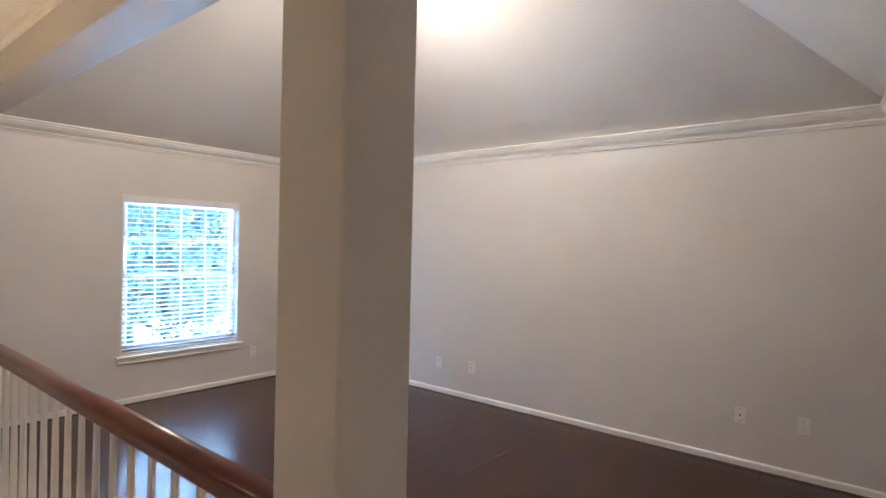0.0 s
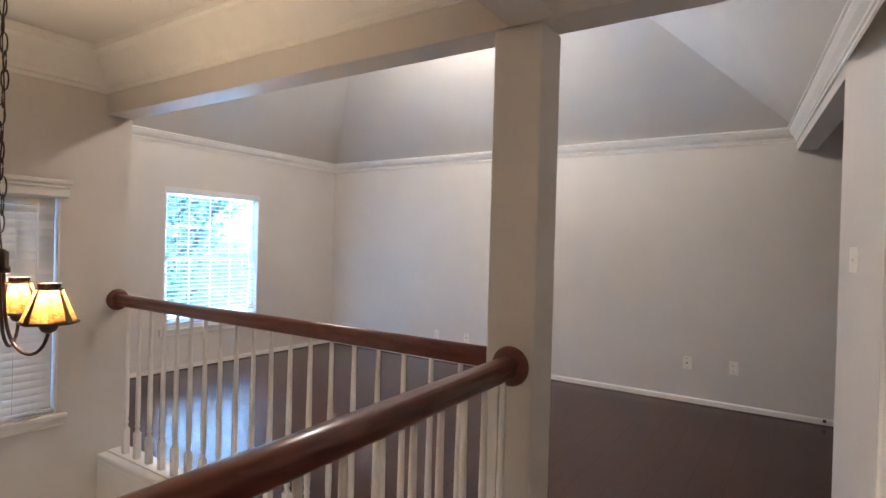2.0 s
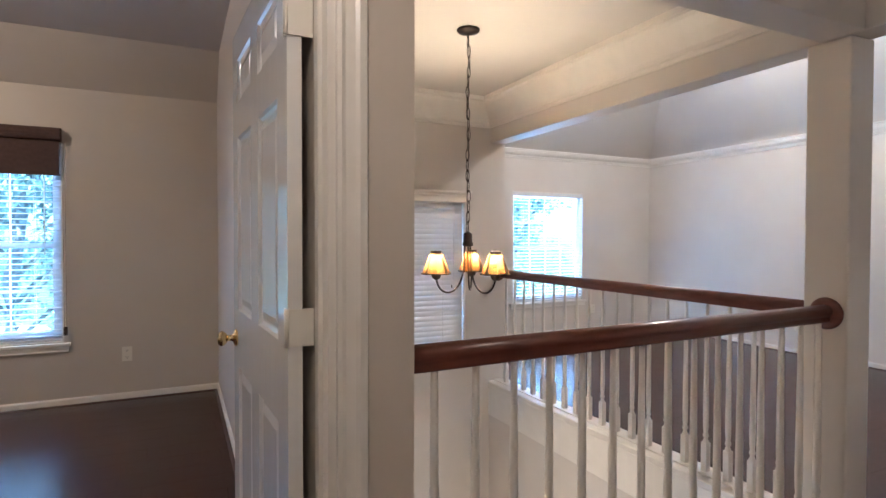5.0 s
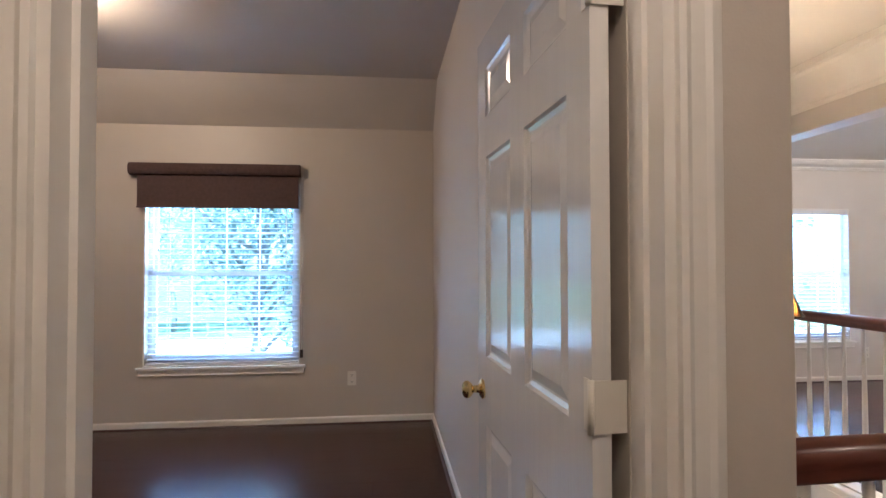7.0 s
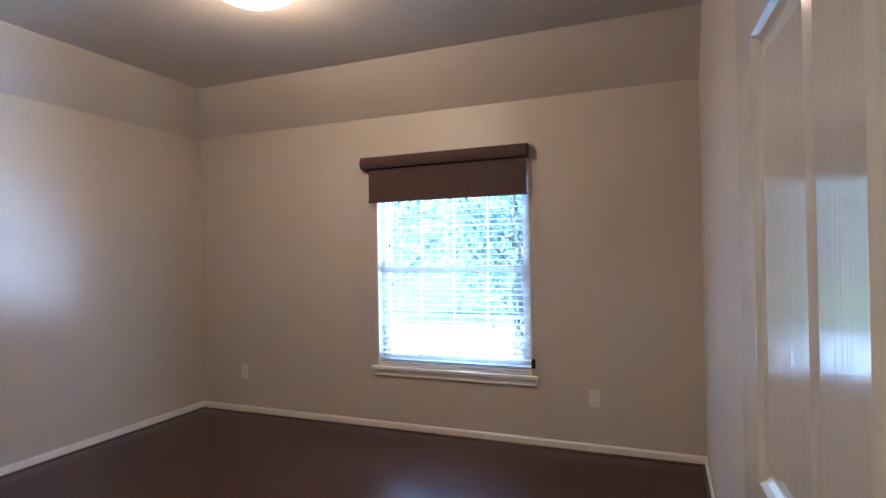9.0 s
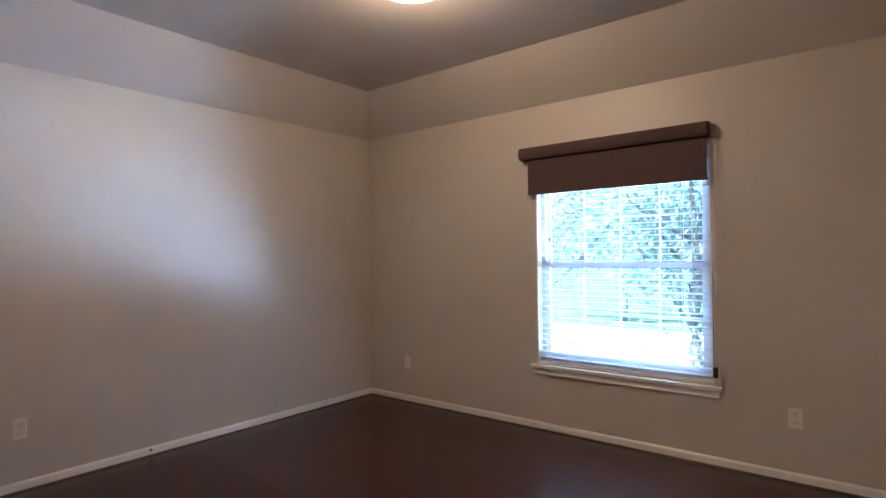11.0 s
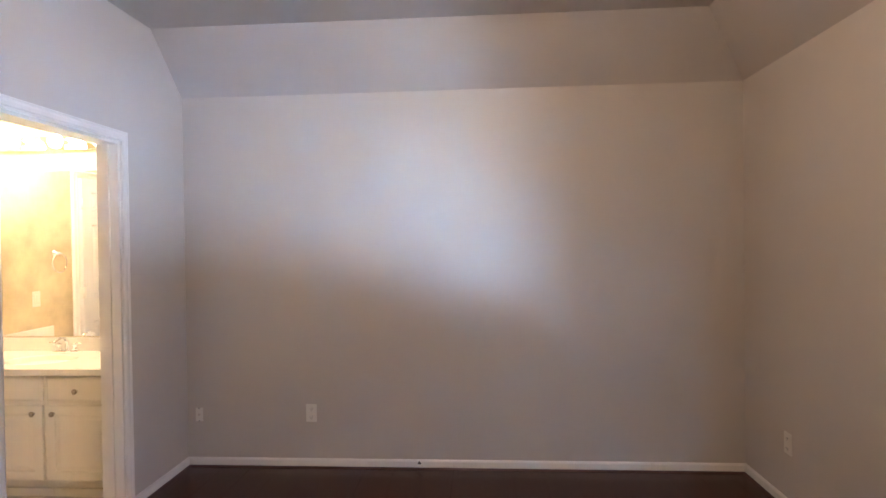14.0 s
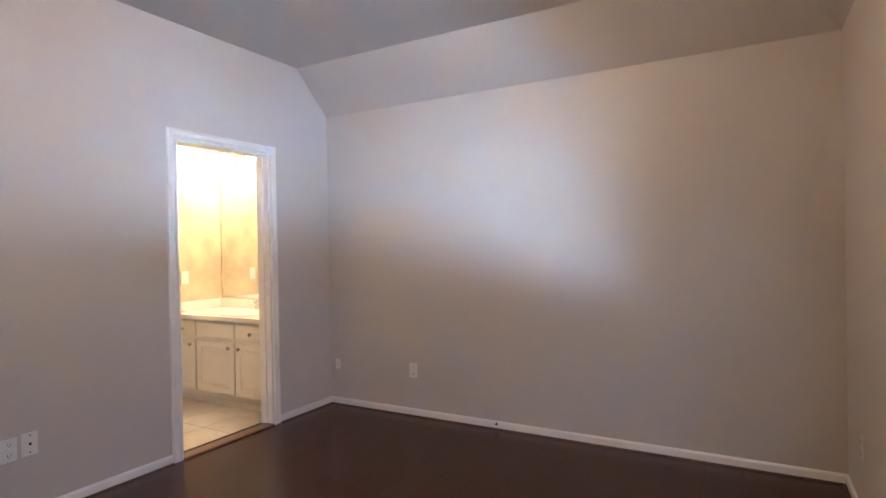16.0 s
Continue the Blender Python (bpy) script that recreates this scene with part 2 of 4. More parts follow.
# game room
wall_y("wall_game_north", GN, GN + T, 0.15, EX + T, -0.2, 3.9, GW, M_WALL, "smooth greige painted wall with a window")
solid("wall_game_east", boxes((EX, EX + T, -3.2, GN, -0.2, 3.9)), M_WALL, "smooth greige painted wall with outlets", "wall", "structure")
solid("wall_game_return", boxes((0.03, 0.15, VN, GN + T, -0.2, 3.9)), M_WALL, "greige painted wall beside the foyer", "wall", "structure")
wall_y("wall_foyer_north", VN, VN + T, VW - 0.1, 0.03, -2.8, 2.75, FW, M_WALL, "tall beige painted wall with a wide window")
solid("wall_foyer_west", boxes((BX1 + 0.1, VW, -0.04, VN, -2.8, 2.9)), M_WALL, "beige painted wall between foyer and bedroom", "wall", "structure")
solid("wall_foyer_below", boxes((0.0, 0.15, 0.12, VN, -2.8, -0.02), (VW, 0.15, -0.11, 0.0, -2.8, -0.02)), M_WALL, "pale painted wall under the landing", "wall", "structure")
solid("floor_downstairs", boxes((-4.4, 0.3, -2.3, VN, -2.9, -2.8)), M_TILE, "pale tiled floor of the room below", "floor", "structure")

# skewed south wall: header over an opening, then solid to the hall
SW_A, SW_B, SW_C = Vector((EX, -0.70, 0)), Vector((1.67, -0.93, 0)), Vector((-0.30, -1.75, 0))


def slab_between(bm, a, b, thick, z0, z1):
    d = (b - a).normalized()
    n = Vector((-d.y, d.x, 0))
    vs = [bm.verts.new((p.x, p.y, z)) for z in (z0, z1) for p in (a, b, b + n * thick, a + n * thick)]
    for f in ((0, 1, 2, 3), (7, 6, 5, 4), (0, 4, 5, 1), (1, 5, 6, 2), (2, 6, 7, 3), (3, 7, 4, 0)):
        bm.faces.new([vs[i] for i in f])
    return bm


bm = slab_between(bmesh.new(), SW_A, SW_B, 0.14, 2.26, 3.9)
slab_between(bm, SW_B, SW_C, 0.14, -0.1, 3.9)
solid("wall_game_south", bm, M_WALL, "greige wall with a wide cased opening", "wall", "structure")
wall_y("wall_hall_south", -1.9, -1.76, -4.3, -0.28, -0.1, 2.7, None, M_WALL, "plain greige hall wall")
solid("wall_hall_west", boxes((-4.42, -4.3, -1.9, -0.04, -0.1, 2.7)), M_WALL, "plain greige hall wall", "wall", "structure")
solid("wall_alcove", boxes((1.4, EX, -3.3, -3.2, -0.1, 2.7), (1.3, 1.4, -3.3, -1.07, -0.1, 2.7)), M_WALL, "dim greige wall past the opening", "wall", "structure")
solid("ceiling_alcove", boxes((1.3, EX, -3.3, -0.9, 2.5, 2.6)), M_CEIL, "flat painted ceiling past the opening", "ceiling", "structure")

# vaulted ceiling of the game room
DN, DE, DS, Z0, Z1 = 1.42, 1.18, 1.35, 2.44, 3.54
bm = bmesh.new()
v = [bm.verts.new(p) for p in ((0.0, GN, Z0), (EX, GN, Z0), (EX, -0.70, Z0), (0.0, -1.12, Z0), (0.0, GN - DN, Z1), (EX - DE, GN - DN, Z1), (EX - DE, -0.70 + DS, Z1), (0.0, -1.12 + DS, Z1))]
for f in ((0, 1, 5, 4), (1, 2, 6, 5), (2, 3, 7, 6), (4, 5, 6, 7)):
    bm.faces.new([v[i] for i in f])
bmesh.ops.recalc_face_normals(bm, faces=bm.faces)
bmesh.ops.solidify(bm, geom=bm.faces[:], thickness=-0.1)
solid("ceiling_vault", bm, M_VAULT, "hipped vaulted ceiling in warm grey paint", "ceiling", "structure")

# beams and flat ceilings
BZ = 2.13
solid("beam_east", boxes((0.0, 0.15, -1.75, VN, BZ, 3.9), bev=0.006), M_WALL, "painted drywall beam between foyer and game room", "beam", "structure")
solid("beam_south", boxes((VW, -0.002, -0.11, 0.06, BZ, CEIL), bev=0.006), M_WALL, "painted drywall beam over the railing", "beam", "structure")
solid("ceiling_foyer", boxes((VW, 0.0, 0.0, VN, CEIL, CEIL + 0.1)), M_CEIL, "flat painted ceiling over the foyer", "ceiling", "structure")
solid("ceiling_hall", boxes((-4.42, 0.0, -1.9, 0.0, CEIL + 0.003, CEIL + 0.1)), M_CEIL, "flat painted hall ceiling", "ceiling", "structure")
solid("column", boxes((0.0, 0.165, -0.06, 0.118, 0.0, BZ), bev=0.008), M_WALL, "square painted drywall column at the railing corner", "column", "structure")

# bedroom
DOOR = (-3.05, -2.15, 0.0, 2.06)
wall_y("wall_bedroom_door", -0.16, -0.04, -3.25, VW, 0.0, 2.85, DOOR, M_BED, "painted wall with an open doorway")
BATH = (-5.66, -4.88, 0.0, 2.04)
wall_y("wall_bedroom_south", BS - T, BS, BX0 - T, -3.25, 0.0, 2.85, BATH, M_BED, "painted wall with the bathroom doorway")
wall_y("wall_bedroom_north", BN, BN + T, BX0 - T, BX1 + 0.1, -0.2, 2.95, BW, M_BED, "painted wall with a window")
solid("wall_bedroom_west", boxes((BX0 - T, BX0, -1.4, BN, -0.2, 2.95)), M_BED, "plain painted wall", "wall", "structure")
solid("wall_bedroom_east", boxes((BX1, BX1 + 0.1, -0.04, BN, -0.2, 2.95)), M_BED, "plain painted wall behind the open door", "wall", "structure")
bm = bmesh.new()
S = 0.34
v = [bm.verts.new(p) for p in ((BX0, -0.1, KNEE), (BX0, BN, KNEE), (BX1, BN, KNEE), (BX0 + S, -0.1, BCEIL), (BX0 + S, BN - S, BCEIL), (BX1, BN - S, BCEIL), (BX1, -0.1, BCEIL))]
for f in ((0, 1, 4, 3), (1, 2, 5, 4), (3, 4, 5, 6)):
    bm.faces.new([v[i] for i in f])
bmesh.ops.recalc_face_normals(bm, faces=bm.faces)
bmesh.ops.solidify(bm, geom=bm.faces[:], thickness=-0.08)
solid("ceiling_bedroom", bm, M_CEIL_DIM, "painted ceiling with sloped edges on two sides", "ceiling", "structure")
# unseen slabs added above the ceilings to stop sun and sky leaking in
solid("roof_over_bedroom", boxes((BX0 - T, BX1 + 0.1, -1.5, BN + T, 2.96, 3.06)), M_CEIL, "unseen slab that keeps out the sun", "roof", "structure")
solid("roof_over_game_room", boxes((-4.42, EX + T, -3.3, GN + T, 3.91, 4.0)), M_CEIL, "unseen slab that keeps out the sun", "roof", "structure")

# bathroom
BATHS = -1.28
solid("wall_bath_south", boxes((BX0, -4.2, BATHS - T, BATHS, 0.0, 2.75)), M_BATHWALL, "sponged golden plaster wall", "wall", "structure")
solid("wall_bath_west", boxes((BX0, BX0 + 0.008, BATHS, BS - T, 0.0, 2.6)), M_BATHWALL, "sponged golden plaster wall", "wall", "structure")
solid("wall_bath_east", boxes((-4.3, -4.2, BATHS, BS - T, 0.0, 2.75)), M_BATHWALL, "sponged golden plaster wall", "wall", "structure")
solid("wall_bath_north", boxes((BX0 + 0.01, -5.73, BS - T - 0.008, BS - T, 0.0, 2.6), (-4.81, -4.3, BS - T - 0.008, BS - T, 0.0, 2.6), (-5.73, -4.81, BS - T - 0.008, BS - T, 2.11, 2.6)), M_BATHWALL, "sponged golden plaster wall", "wall", "structure")
solid("ceiling_bath", boxes((BX0, -4.2, BATHS, BS - T, 2.6, 2.7)), M_CEIL, "flat painted bathroom ceiling", "ceiling", "structure")

# ---- floors of planks and tiles ----
plank_meshes = {}


def eased_plank(length, width, thick=0.012):
    key = (round(length, 3), round(width, 3))
    if key not in plank_meshes:
        bm = bmesh.new()
        e = 0.0006
        lo = [bm.verts.new((x, y, -thick)) for x, y in ((0, 0), (length, 0), (length, width), (0, width))]
        mid = [bm.verts.new((x, y, -e)) for x, y in ((0, 0), (length, 0), (length, width), (0, width))]
        top = [bm.verts.new((x, y, 0)) for x, y in ((e, e), (length - e, e), (length - e, width - e), (e, width - e))]
        for a, b in ((lo, mid), (mid, top)):
            for i in range(4):
                bm.faces.new((a[i], a[(i + 1) % 4], b[(i + 1) % 4], b[i]))
        bm.faces.new(top)
        plank_meshes[key] = mesh_of("plank", bm, M_PLANK)
    return plank_meshes[key]


def plank_floor(name, x0, x1, y0, y1, label, skip=None):
    base = solid(name, boxes((x0, x1, y0, y1, -0.16, -0.013)), M_JOINT, label, "floor", "structure")
    w, full, row = 0.19, 1.22, 0
    y = y0
    while y < y1 - 0.01:
        wy = min(w, y1 - y)
        x = x0 - (0.0, 0.45, 0.82)[row % 3]
        while x < x1 - 0.01:
            a, b = max(x, x0), min(x + full, x1)
            if b - a > 0.02:
                part("plank", eased_plank(b - a - 0.0004, wy - 0.0004), None, base, at=(a, y, 0))
            x += full
        y += w
        row += 1
    return base


# ---- trim ----
BASE = [(0, 0), (0.013, 0), (0.013, 0.044), (0.009, 0.051), (0.004, 0.056), (0, 0.056)]
SHOE = [(0, 0), (0.020, 0), (0.018, 0.003), (0.013, 0.006), (0.008, 0.008), (0, 0.008)]
CROWN = [(0, 0), (0.012, 0), (0.014, 0.014), (0.022, 0.018), (0.024, 0.032), (0.050, 0.056), (0.064, 0.082), (0.066, 0.094), (0.078, 0.098), (0.078, 0.112), (0, 0.112)]
BIGCROWN = [(0, 0), (0.012, 0), (0.014, 0.020), (0.026, 0.028), (0.032, 0.050), (0.070, 0.110), (0.120, 0.170), (0.128, 0.190), (0.150, 0.198), (0.150, 0.232), (0, 0.232)]


def base_run(p0, p1, out, material=M_TRIM):
    o = Vector((out[0], out[1], 0)).normalized()
    board = solid("baseboard", extrude_profile(BASE, p0, p1, out), material, "white painted baseboard along the wall", "baseboard", "structure")
    shoe = extrude_profile(SHOE, Vector(p0) + o * 0.0132, Vector(p1) + o * 0.0132, out)
    part("shoe_moulding", shoe, M_SHOE, board, "dark stained shoe moulding")


def crown_run(p0, p1, out, profile=CROWN, label="white stepped crown moulding"):
    solid("crown_moulding", extrude_profile(profile, p0, p1, out), M_TRIM, label, "moulding", "structure")


base_run((0.15, GN, 0), (EX, GN, 0), (0, -1))
base_run((EX, GN, 0), (EX, -3.2, 0), (-1, 0))
base_run((0.15, VN + T, 0), (0.15, GN, 0), (1, 0))
base_run((BX0, BN, 0), (BX1, BN, 0), (0, -1))
base_run((BX0, BS, 0), (BX0, BN, 0), (1, 0))
base_run((BX1, -0.04, 0), (BX1, BN, 0), (-1, 0))
base_run((BX0, BS, 0), (-5.72, BS, 0), (0, 1))
base_run((-4.82, BS, 0), (-3.25, BS, 0), (0, 1))
base_run((-4.3, -1.76, 0), (-0.3, -1.76, 0), (0, 1))
crown_run((0.15, GN, 2.335), (EX, GN, 2.335), (0, -1))
crown_run((EX, GN, 2.335), (EX, -0.70, 2.335), (-1, 0))
sd = (SW_B - SW_A).normalized()
sn = (sd.y, -sd.x)
crown_run((SW_A.x, SW_A.y, 2.335), (SW_A.x + sd.x * 3.7, SW_A.y + sd.y * 3.7, 2.335), sn)
CB = CEIL - 0.232
crown_run((VW, VN, CB), (0.0, VN, CB), (0, -1), BIGCROWN, "wide cream crown moulding under the foyer ceiling")
crown_run((0.0, 0.06, CB), (0.0, VN, CB), (-1, 0), BIGCROWN, "wide cream crown moulding on the beam")
crown_run((VW, 0.06, CB), (0.0, 0.06, CB), (0, 1), BIGCROWN, "wide cream crown moulding on the beam")
crown_run((VW, 0.06, CB), (VW, VN, CB), (1, 0), BIGCROWN, "wide cream crown moulding under the foyer ceiling")

CASE = [(0, 0), (0.016, 0), (0.019, 0.008), (0.013, 0.016), (0.013, 0.034), (0.017, 0.042), (0.012, 0.056), (0, 0.060)]


def casing(name, x0, x1, ztop, y, out, label, w=0.06, depth=0.12):
    """Moulded casing round a doorway in a wall along x, on the face at y that looks out, with its jambs."""
    t = thing(name, label, "door frame", ((x0 + x1) / 2, y, 0), kind="structure")
    cx = (x0 + x1) / 2
    for s, xe in ((-1, x0), (1, x1)):
        bm = bmesh.new()
        lo, hi = [], []
        for a, b in CASE:
            k = b / 0.06 * w
            lo.append(bm.verts.new((xe - cx + s * k, out * a, 0)))
            hi.append(bm.verts.new((xe - cx + s * k, out * a, ztop + k)))
        n = len(CASE)
        for i in range(n):
            bm.faces.new((lo[i], lo[(i + 1) % n], hi[(i + 1) % n], hi[i]))
        bm.faces.new(lo)
        bm.faces.new(hi)
        part("side_casing", bm, M_TRIM, t)
        part("jamb", boxes((xe - cx - (0.018 if s > 0 else 0.0), xe - cx + (0.018 if s < 0 else 0.0), -out * depth - 0.001, out * 0.001, 0, ztop), (xe - cx - (0.028 if s > 0 else -0.018), xe - cx + (0.03 if s < 0 else -0.018), -out * depth * 0.55 - 0.018, -out * depth * 0.55 + 0.018, 0, ztop - 0.018)), M_TRIM, t)
    bm = bmesh.new()
    lo, hi = [], []
    for a, b in CASE:
        k = b / 0.06 * w
        lo.append(bm.verts.new((x0 - cx - k, out * a, ztop + k)))
        hi.append(bm.verts.new((x1 - cx + k, out * a, ztop + k)))
    n = len(CASE)
    for i in range(n):
        bm.faces.new((lo[i], lo[(i + 1) % n], hi[(i + 1) % n], hi[i]))
    bm.faces.new(lo)
    bm.faces.new(hi)
    part("head_casing", bm, M_TRIM, t)
    part("head_jamb", boxes((x0 - cx + 0.018, x1 - cx - 0.018, -out * depth - 0.001 if out > 0 else -0.001, 0.001 if out > 0 else depth + 0.001, ztop - 0.018, ztop)), M_TRIM, t)
    return t


casing("door_frame_bedroom", DOOR[0], DOOR[1], DOOR[3], -0.16, -1, "white moulded casing round the bedroom doorway", w=0.075)
casing("door_frame_bath", BATH[0], BATH[1], BATH[3], BS, 1, "white moulded casing round the bathroom doorway")
solid("threshold", boxes((BATH[0] + 0.018, BATH[1] - 0.018, BS - 0.07, BS + 0.02, 0.0, 0.012), bev=0.004), M_THRESH, "brown wooden threshold strip in the bathroom doorway", "threshold", "structure")

# ---- six-panel door ----


def six_panel_door(name, label, at, rz, w=0.775, h=2.03, t=0.035, st=0.11, mid=0.10):
    """Leaf from its hinge edge along +x, thickness along y; panels on both faces."""
    d = thing(name, label, "door", at, kind="structure", rz=rz)
    cols = ((st, (w - mid) / 2), ((w + mid) / 2, w - st))
    rows = ((0.23, 0.83), (1.035, 1.65), (1.775, 1.925))
    frame_rows = [(0, st, 0, t, 0.01, h), (w - st, w, 0, t, 0.01, h)]
    zs = [0.01] + [z for r in rows for z in r] + [h]
    for i in range(0, len(zs), 2):
        frame_rows.append((st, w - st, 0, t, zs[i], zs[i + 1]))
    for a, b in rows:
        frame_rows.append((cols[0][1], cols[1][0], 0, t, a, b))
    part("leaf", boxes(*frame_rows), M_DOOR, d)
    for x0, x1 in cols:
        for z0, z1 in rows:
            bm = bmesh.new()
            for face, s in ((0, 1), (t, -1)):
                loops = []
                for inset, deep in ((0, 0), (0.006, 0.007), (0.016, 0.011), (0.022, 0.011), (0.046, 0.004)):
                    y = face + s * deep
                    loops.append([bm.verts.new(p) for p in ((x0 + inset, y, z0 + inset), (x1 - inset, y, z0 + inset), (x1 - inset, y, z1 - inset), (x0 + inset, y, z1 - inset))])
                for a, b in zip(loops, loops[1:]):
                    for i in range(4):
                        bm.faces.new((a[i], a[(i + 1) % 4], b[(i + 1) % 4], b[i]))
                bm.faces.new(loops[-1])
            part("panel", bm, M_DOOR, d)
    for s, y in ((-1, 0.0), (1, t)):
        k = lathe([(0.031, 0), (0.031, 0.005), (0.024, 0.010), (0.012, 0.014), (0.011, 0.032), (0.020, 0.038), (0.027, 0.048), (0.027, 0.056), (0.020, 0.064), (0.006, 0.067)], 20)
        bmesh.ops.rotate(k, verts=k.verts, matrix=Matrix.Rotation(radians(90 if s < 0 else -90), 3, "X"))
        part("knob", k, M_BRASS, d, "polished brass door knob", at=(w - 0.065, y, 0.93))
    for z in (0.25, 1.08, 1.82):
        hg = boxes((-0.004, 0.0, 0.002, t - 0.002, z - 0.045, z + 0.045))
        bx(hg, 0.0, 0.030, t, t + 0.002, z - 0.045, z + 0.045)
        bx(hg, -0.006, -0.004, -0.026, t - 0.002, z - 0.045, z + 0.045)
        k = lathe([(0.006, z - 0.046), (0.006, z + 0.046)], 10)
        bmesh.ops.translate(k, verts=k.verts, vec=(-0.004, t + 0.004, 0))
        m2 = mesh_of("hinge_pin", k, M_PLATE)
        hinge = part("hinge", hg, M_PLATE, d, "painted butt hinge")
        part("hinge_pin", m2, None, hinge)
    return d


six_panel_door("door_1", "white glossy six-panel door standing open", (-2.198, -0.03, 0.005), 93.2, w=0.862, st=0.105, mid=0.115)

# ---- windows ----


def sash_window(name, hole, y, label):
    """Double-hung window in a wall along x whose room face is at y: lining, sashes with bars and panes, stool and apron."""
    x0, x1, z0, z1 = hole
    w, h = x1 - x0, z1 - z0
    t = thing(name, label, "window", (x0, y, z0), kind="structure")
    part("lining", boxes((0, 0.012, 0.0, T, 0, h), (w - 0.012, w, 0.0, T, 0, h), (0.012, w - 0.012, 0.0, T, h - 0.012, h), (0.012, w - 0.012, 0.0, T, 0, 0.012)), M_TRIM, t)
    f = 0.035
    part("window_frame", boxes((0.012, 0.012 + f, 0.065, 0.115, 0.012, h - 0.012), (w - 0.012 - f, w - 0.012, 0.065, 0.115, 0.012, h - 0.012), (0.012 + f, w - 0.012 - f, 0.065, 0.115, 0.012, 0.012 + f), (0.012 + f, w - 0.012 - f, 0.065, 0.115, h - 0.012 - f, h - 0.012)), M_VINYL, t)
    a, b = 0.012 + f, w - 0.012 - f
    zm = h * 0.5
    for k, (s0, s1, yy) in enumerate(((0.012 + f, zm + 0.02, 0.070), (zm - 0.02, h - 0.012 - f, 0.094))):
        sash = part("sash", boxes((a, a + 0.03, yy, yy + 0.022, s0, s1), (b - 0.03, b, yy, yy + 0.022, s0, s1), (a + 0.03, b - 0.03, yy, yy + 0.022, s0, s0 + 0.036), (a + 0.03, b - 0.03, yy, yy + 0.022, s1 - 0.036, s1)), M_VINYL, t)
        for i in range(1, 4):
            xx = a + 0.03 + (b - a - 0.06) * i / 4
            part("glazing_bar", boxes((xx - 0.005, xx + 0.005, yy + 0.004, yy + 0.018, s0 + 0.036, s1 - 0.036)), M_VINYL, sash)
        zz = (s0 + s1) / 2
        part("glazing_bar", boxes((a + 0.03, b - 0.03, yy + 0.005, yy + 0.017, zz - 0.006, zz + 0.006)), M_VINYL, sash)
        pane = part("pane", boxes((a + 0.03, b - 0.03, yy + 0.009, yy + 0.013, s0 + 0.036, s1 - 0.036)), M_GLASS, sash)
        pane.visible_shadow = False
    part("window_sill", boxes((-0.045, w + 0.045, -0.035, 0.0, -0.022, 0.004), bev=0.005), M_TRIM, t)
    part("apron", boxes((-0.03, w + 0.03, -0.016, 0.0, -0.060, -0.022), (-0.03, w + 0.03, -0.020, 0.0, -0.066, -0.056), bev=0.003), M_TRIM, t)
    return t


sash_window("window_1", GW, GN, "white double-hung window with glazing bars")
sash_window("window_2", FW, VN, "wide white window behind closed blinds")
sash_window("window_3", BW, BN, "white double-hung window with glazing bars")


def blind(name, hole, y, tilt, label, raised=0.0, valance=False):
    x0, x1, z0, z1 = hole
    w, h = x1 - x0 - 0.03, z1 - z0 - 0.016
    b = thing(name, label, "blind", (x0 + 0.015, y + 0.032, z0 + 0.012), group="window blinds")
    part("headrail", boxes((0, w, -0.028, 0.022, h - 0.062, h), bev=0.003), M_SLAT, b)
    sl = bmesh.new()
    n = 6
    vs = [[sl.verts.new((x, -0.024 + 0.048 * i / n, 0.003 * (1 - (2 * i / n - 1) ** 2) + dz)) for i in range(n + 1)] for x in (0.004, w - 0.004) for dz in (0, -0.0026)]
    for p, q in ((0, 2), (1, 3)):
        for i in range(n):
            sl.faces.new((vs[p][i], vs[p][i + 1], vs[q][i + 1], vs[q][i]))
    for i in (0, n):
        sl.faces.new((vs[0][i], vs[1][i], vs[3][i], vs[2][i]))
    bmesh.ops.rotate(sl, verts=sl.verts, matrix=Matrix.Rotation(radians(tilt), 3, "X"))
    me = mesh_of("slat", sl, M_SLAT)
    low, high = 0.048 + raised, h - (0.085 if tilt > 45 else 0.075)
    count = round((high - low) / 0.043)
    for i in range(count + 1):
        part("slat", me, None, b, at=(0, 0, low + (high - low) * i / count))
    part("bottom_rail", boxes((0.002, w - 0.002, -0.025, 0.025, 0.004 + raised, 0.022 + raised), bev=0.003), M_SLAT, b)
    count = 3 if w > 1.3 else 2
    for i in range(count):
        xx = w * (0.14 + 0.72 * i / (count - 1))
        for yy in (-0.027, 0.027):
            part("ladder_cord", boxes((xx - 0.001, xx + 0.001, yy - 0.001, yy + 0.001, 0.02 + raised, h - 0.06)), M_SLAT, b)
    wand = lathe([(0.004, 0.45 * h), (0.004, h - 0.07)], 8)
    bmesh.ops.translate(wand, verts=wand.verts, vec=(w - 0.10, -0.034, 0))
    part("wand", wand, M_SLAT, b)
    for xx, zz in ((0.10, 0.62), (w - 0.12, 0.40)):
        tas = lathe([(0.003, 0), (0.006, 0.004), (0.005, 0.022), (0.002, 0.026)], 8)
        part("cord_tassel", tas, M_BLACK, b, "dark cord tassel", at=(xx, -0.034, zz * h))
    if valance:
        part("valance", boxes((-0.05, w + 0.05, -0.060, -0.034, h - 0.055, h + 0.045), (-0.06, w + 0.06, -0.070, -0.030, h + 0.02, h + 0.045), (-0.055, w + 0.055, -0.066, -0.032, h - 0.005, h + 0.006), bev=0.003), M_TRIM, b)
    return b


blind("blind", GW, GN, 4, "white faux-wood blind with open slats in the window")
blind("blind", FW, VN, 81.5, "wide white blind with closed slats and a valance", valance=True)
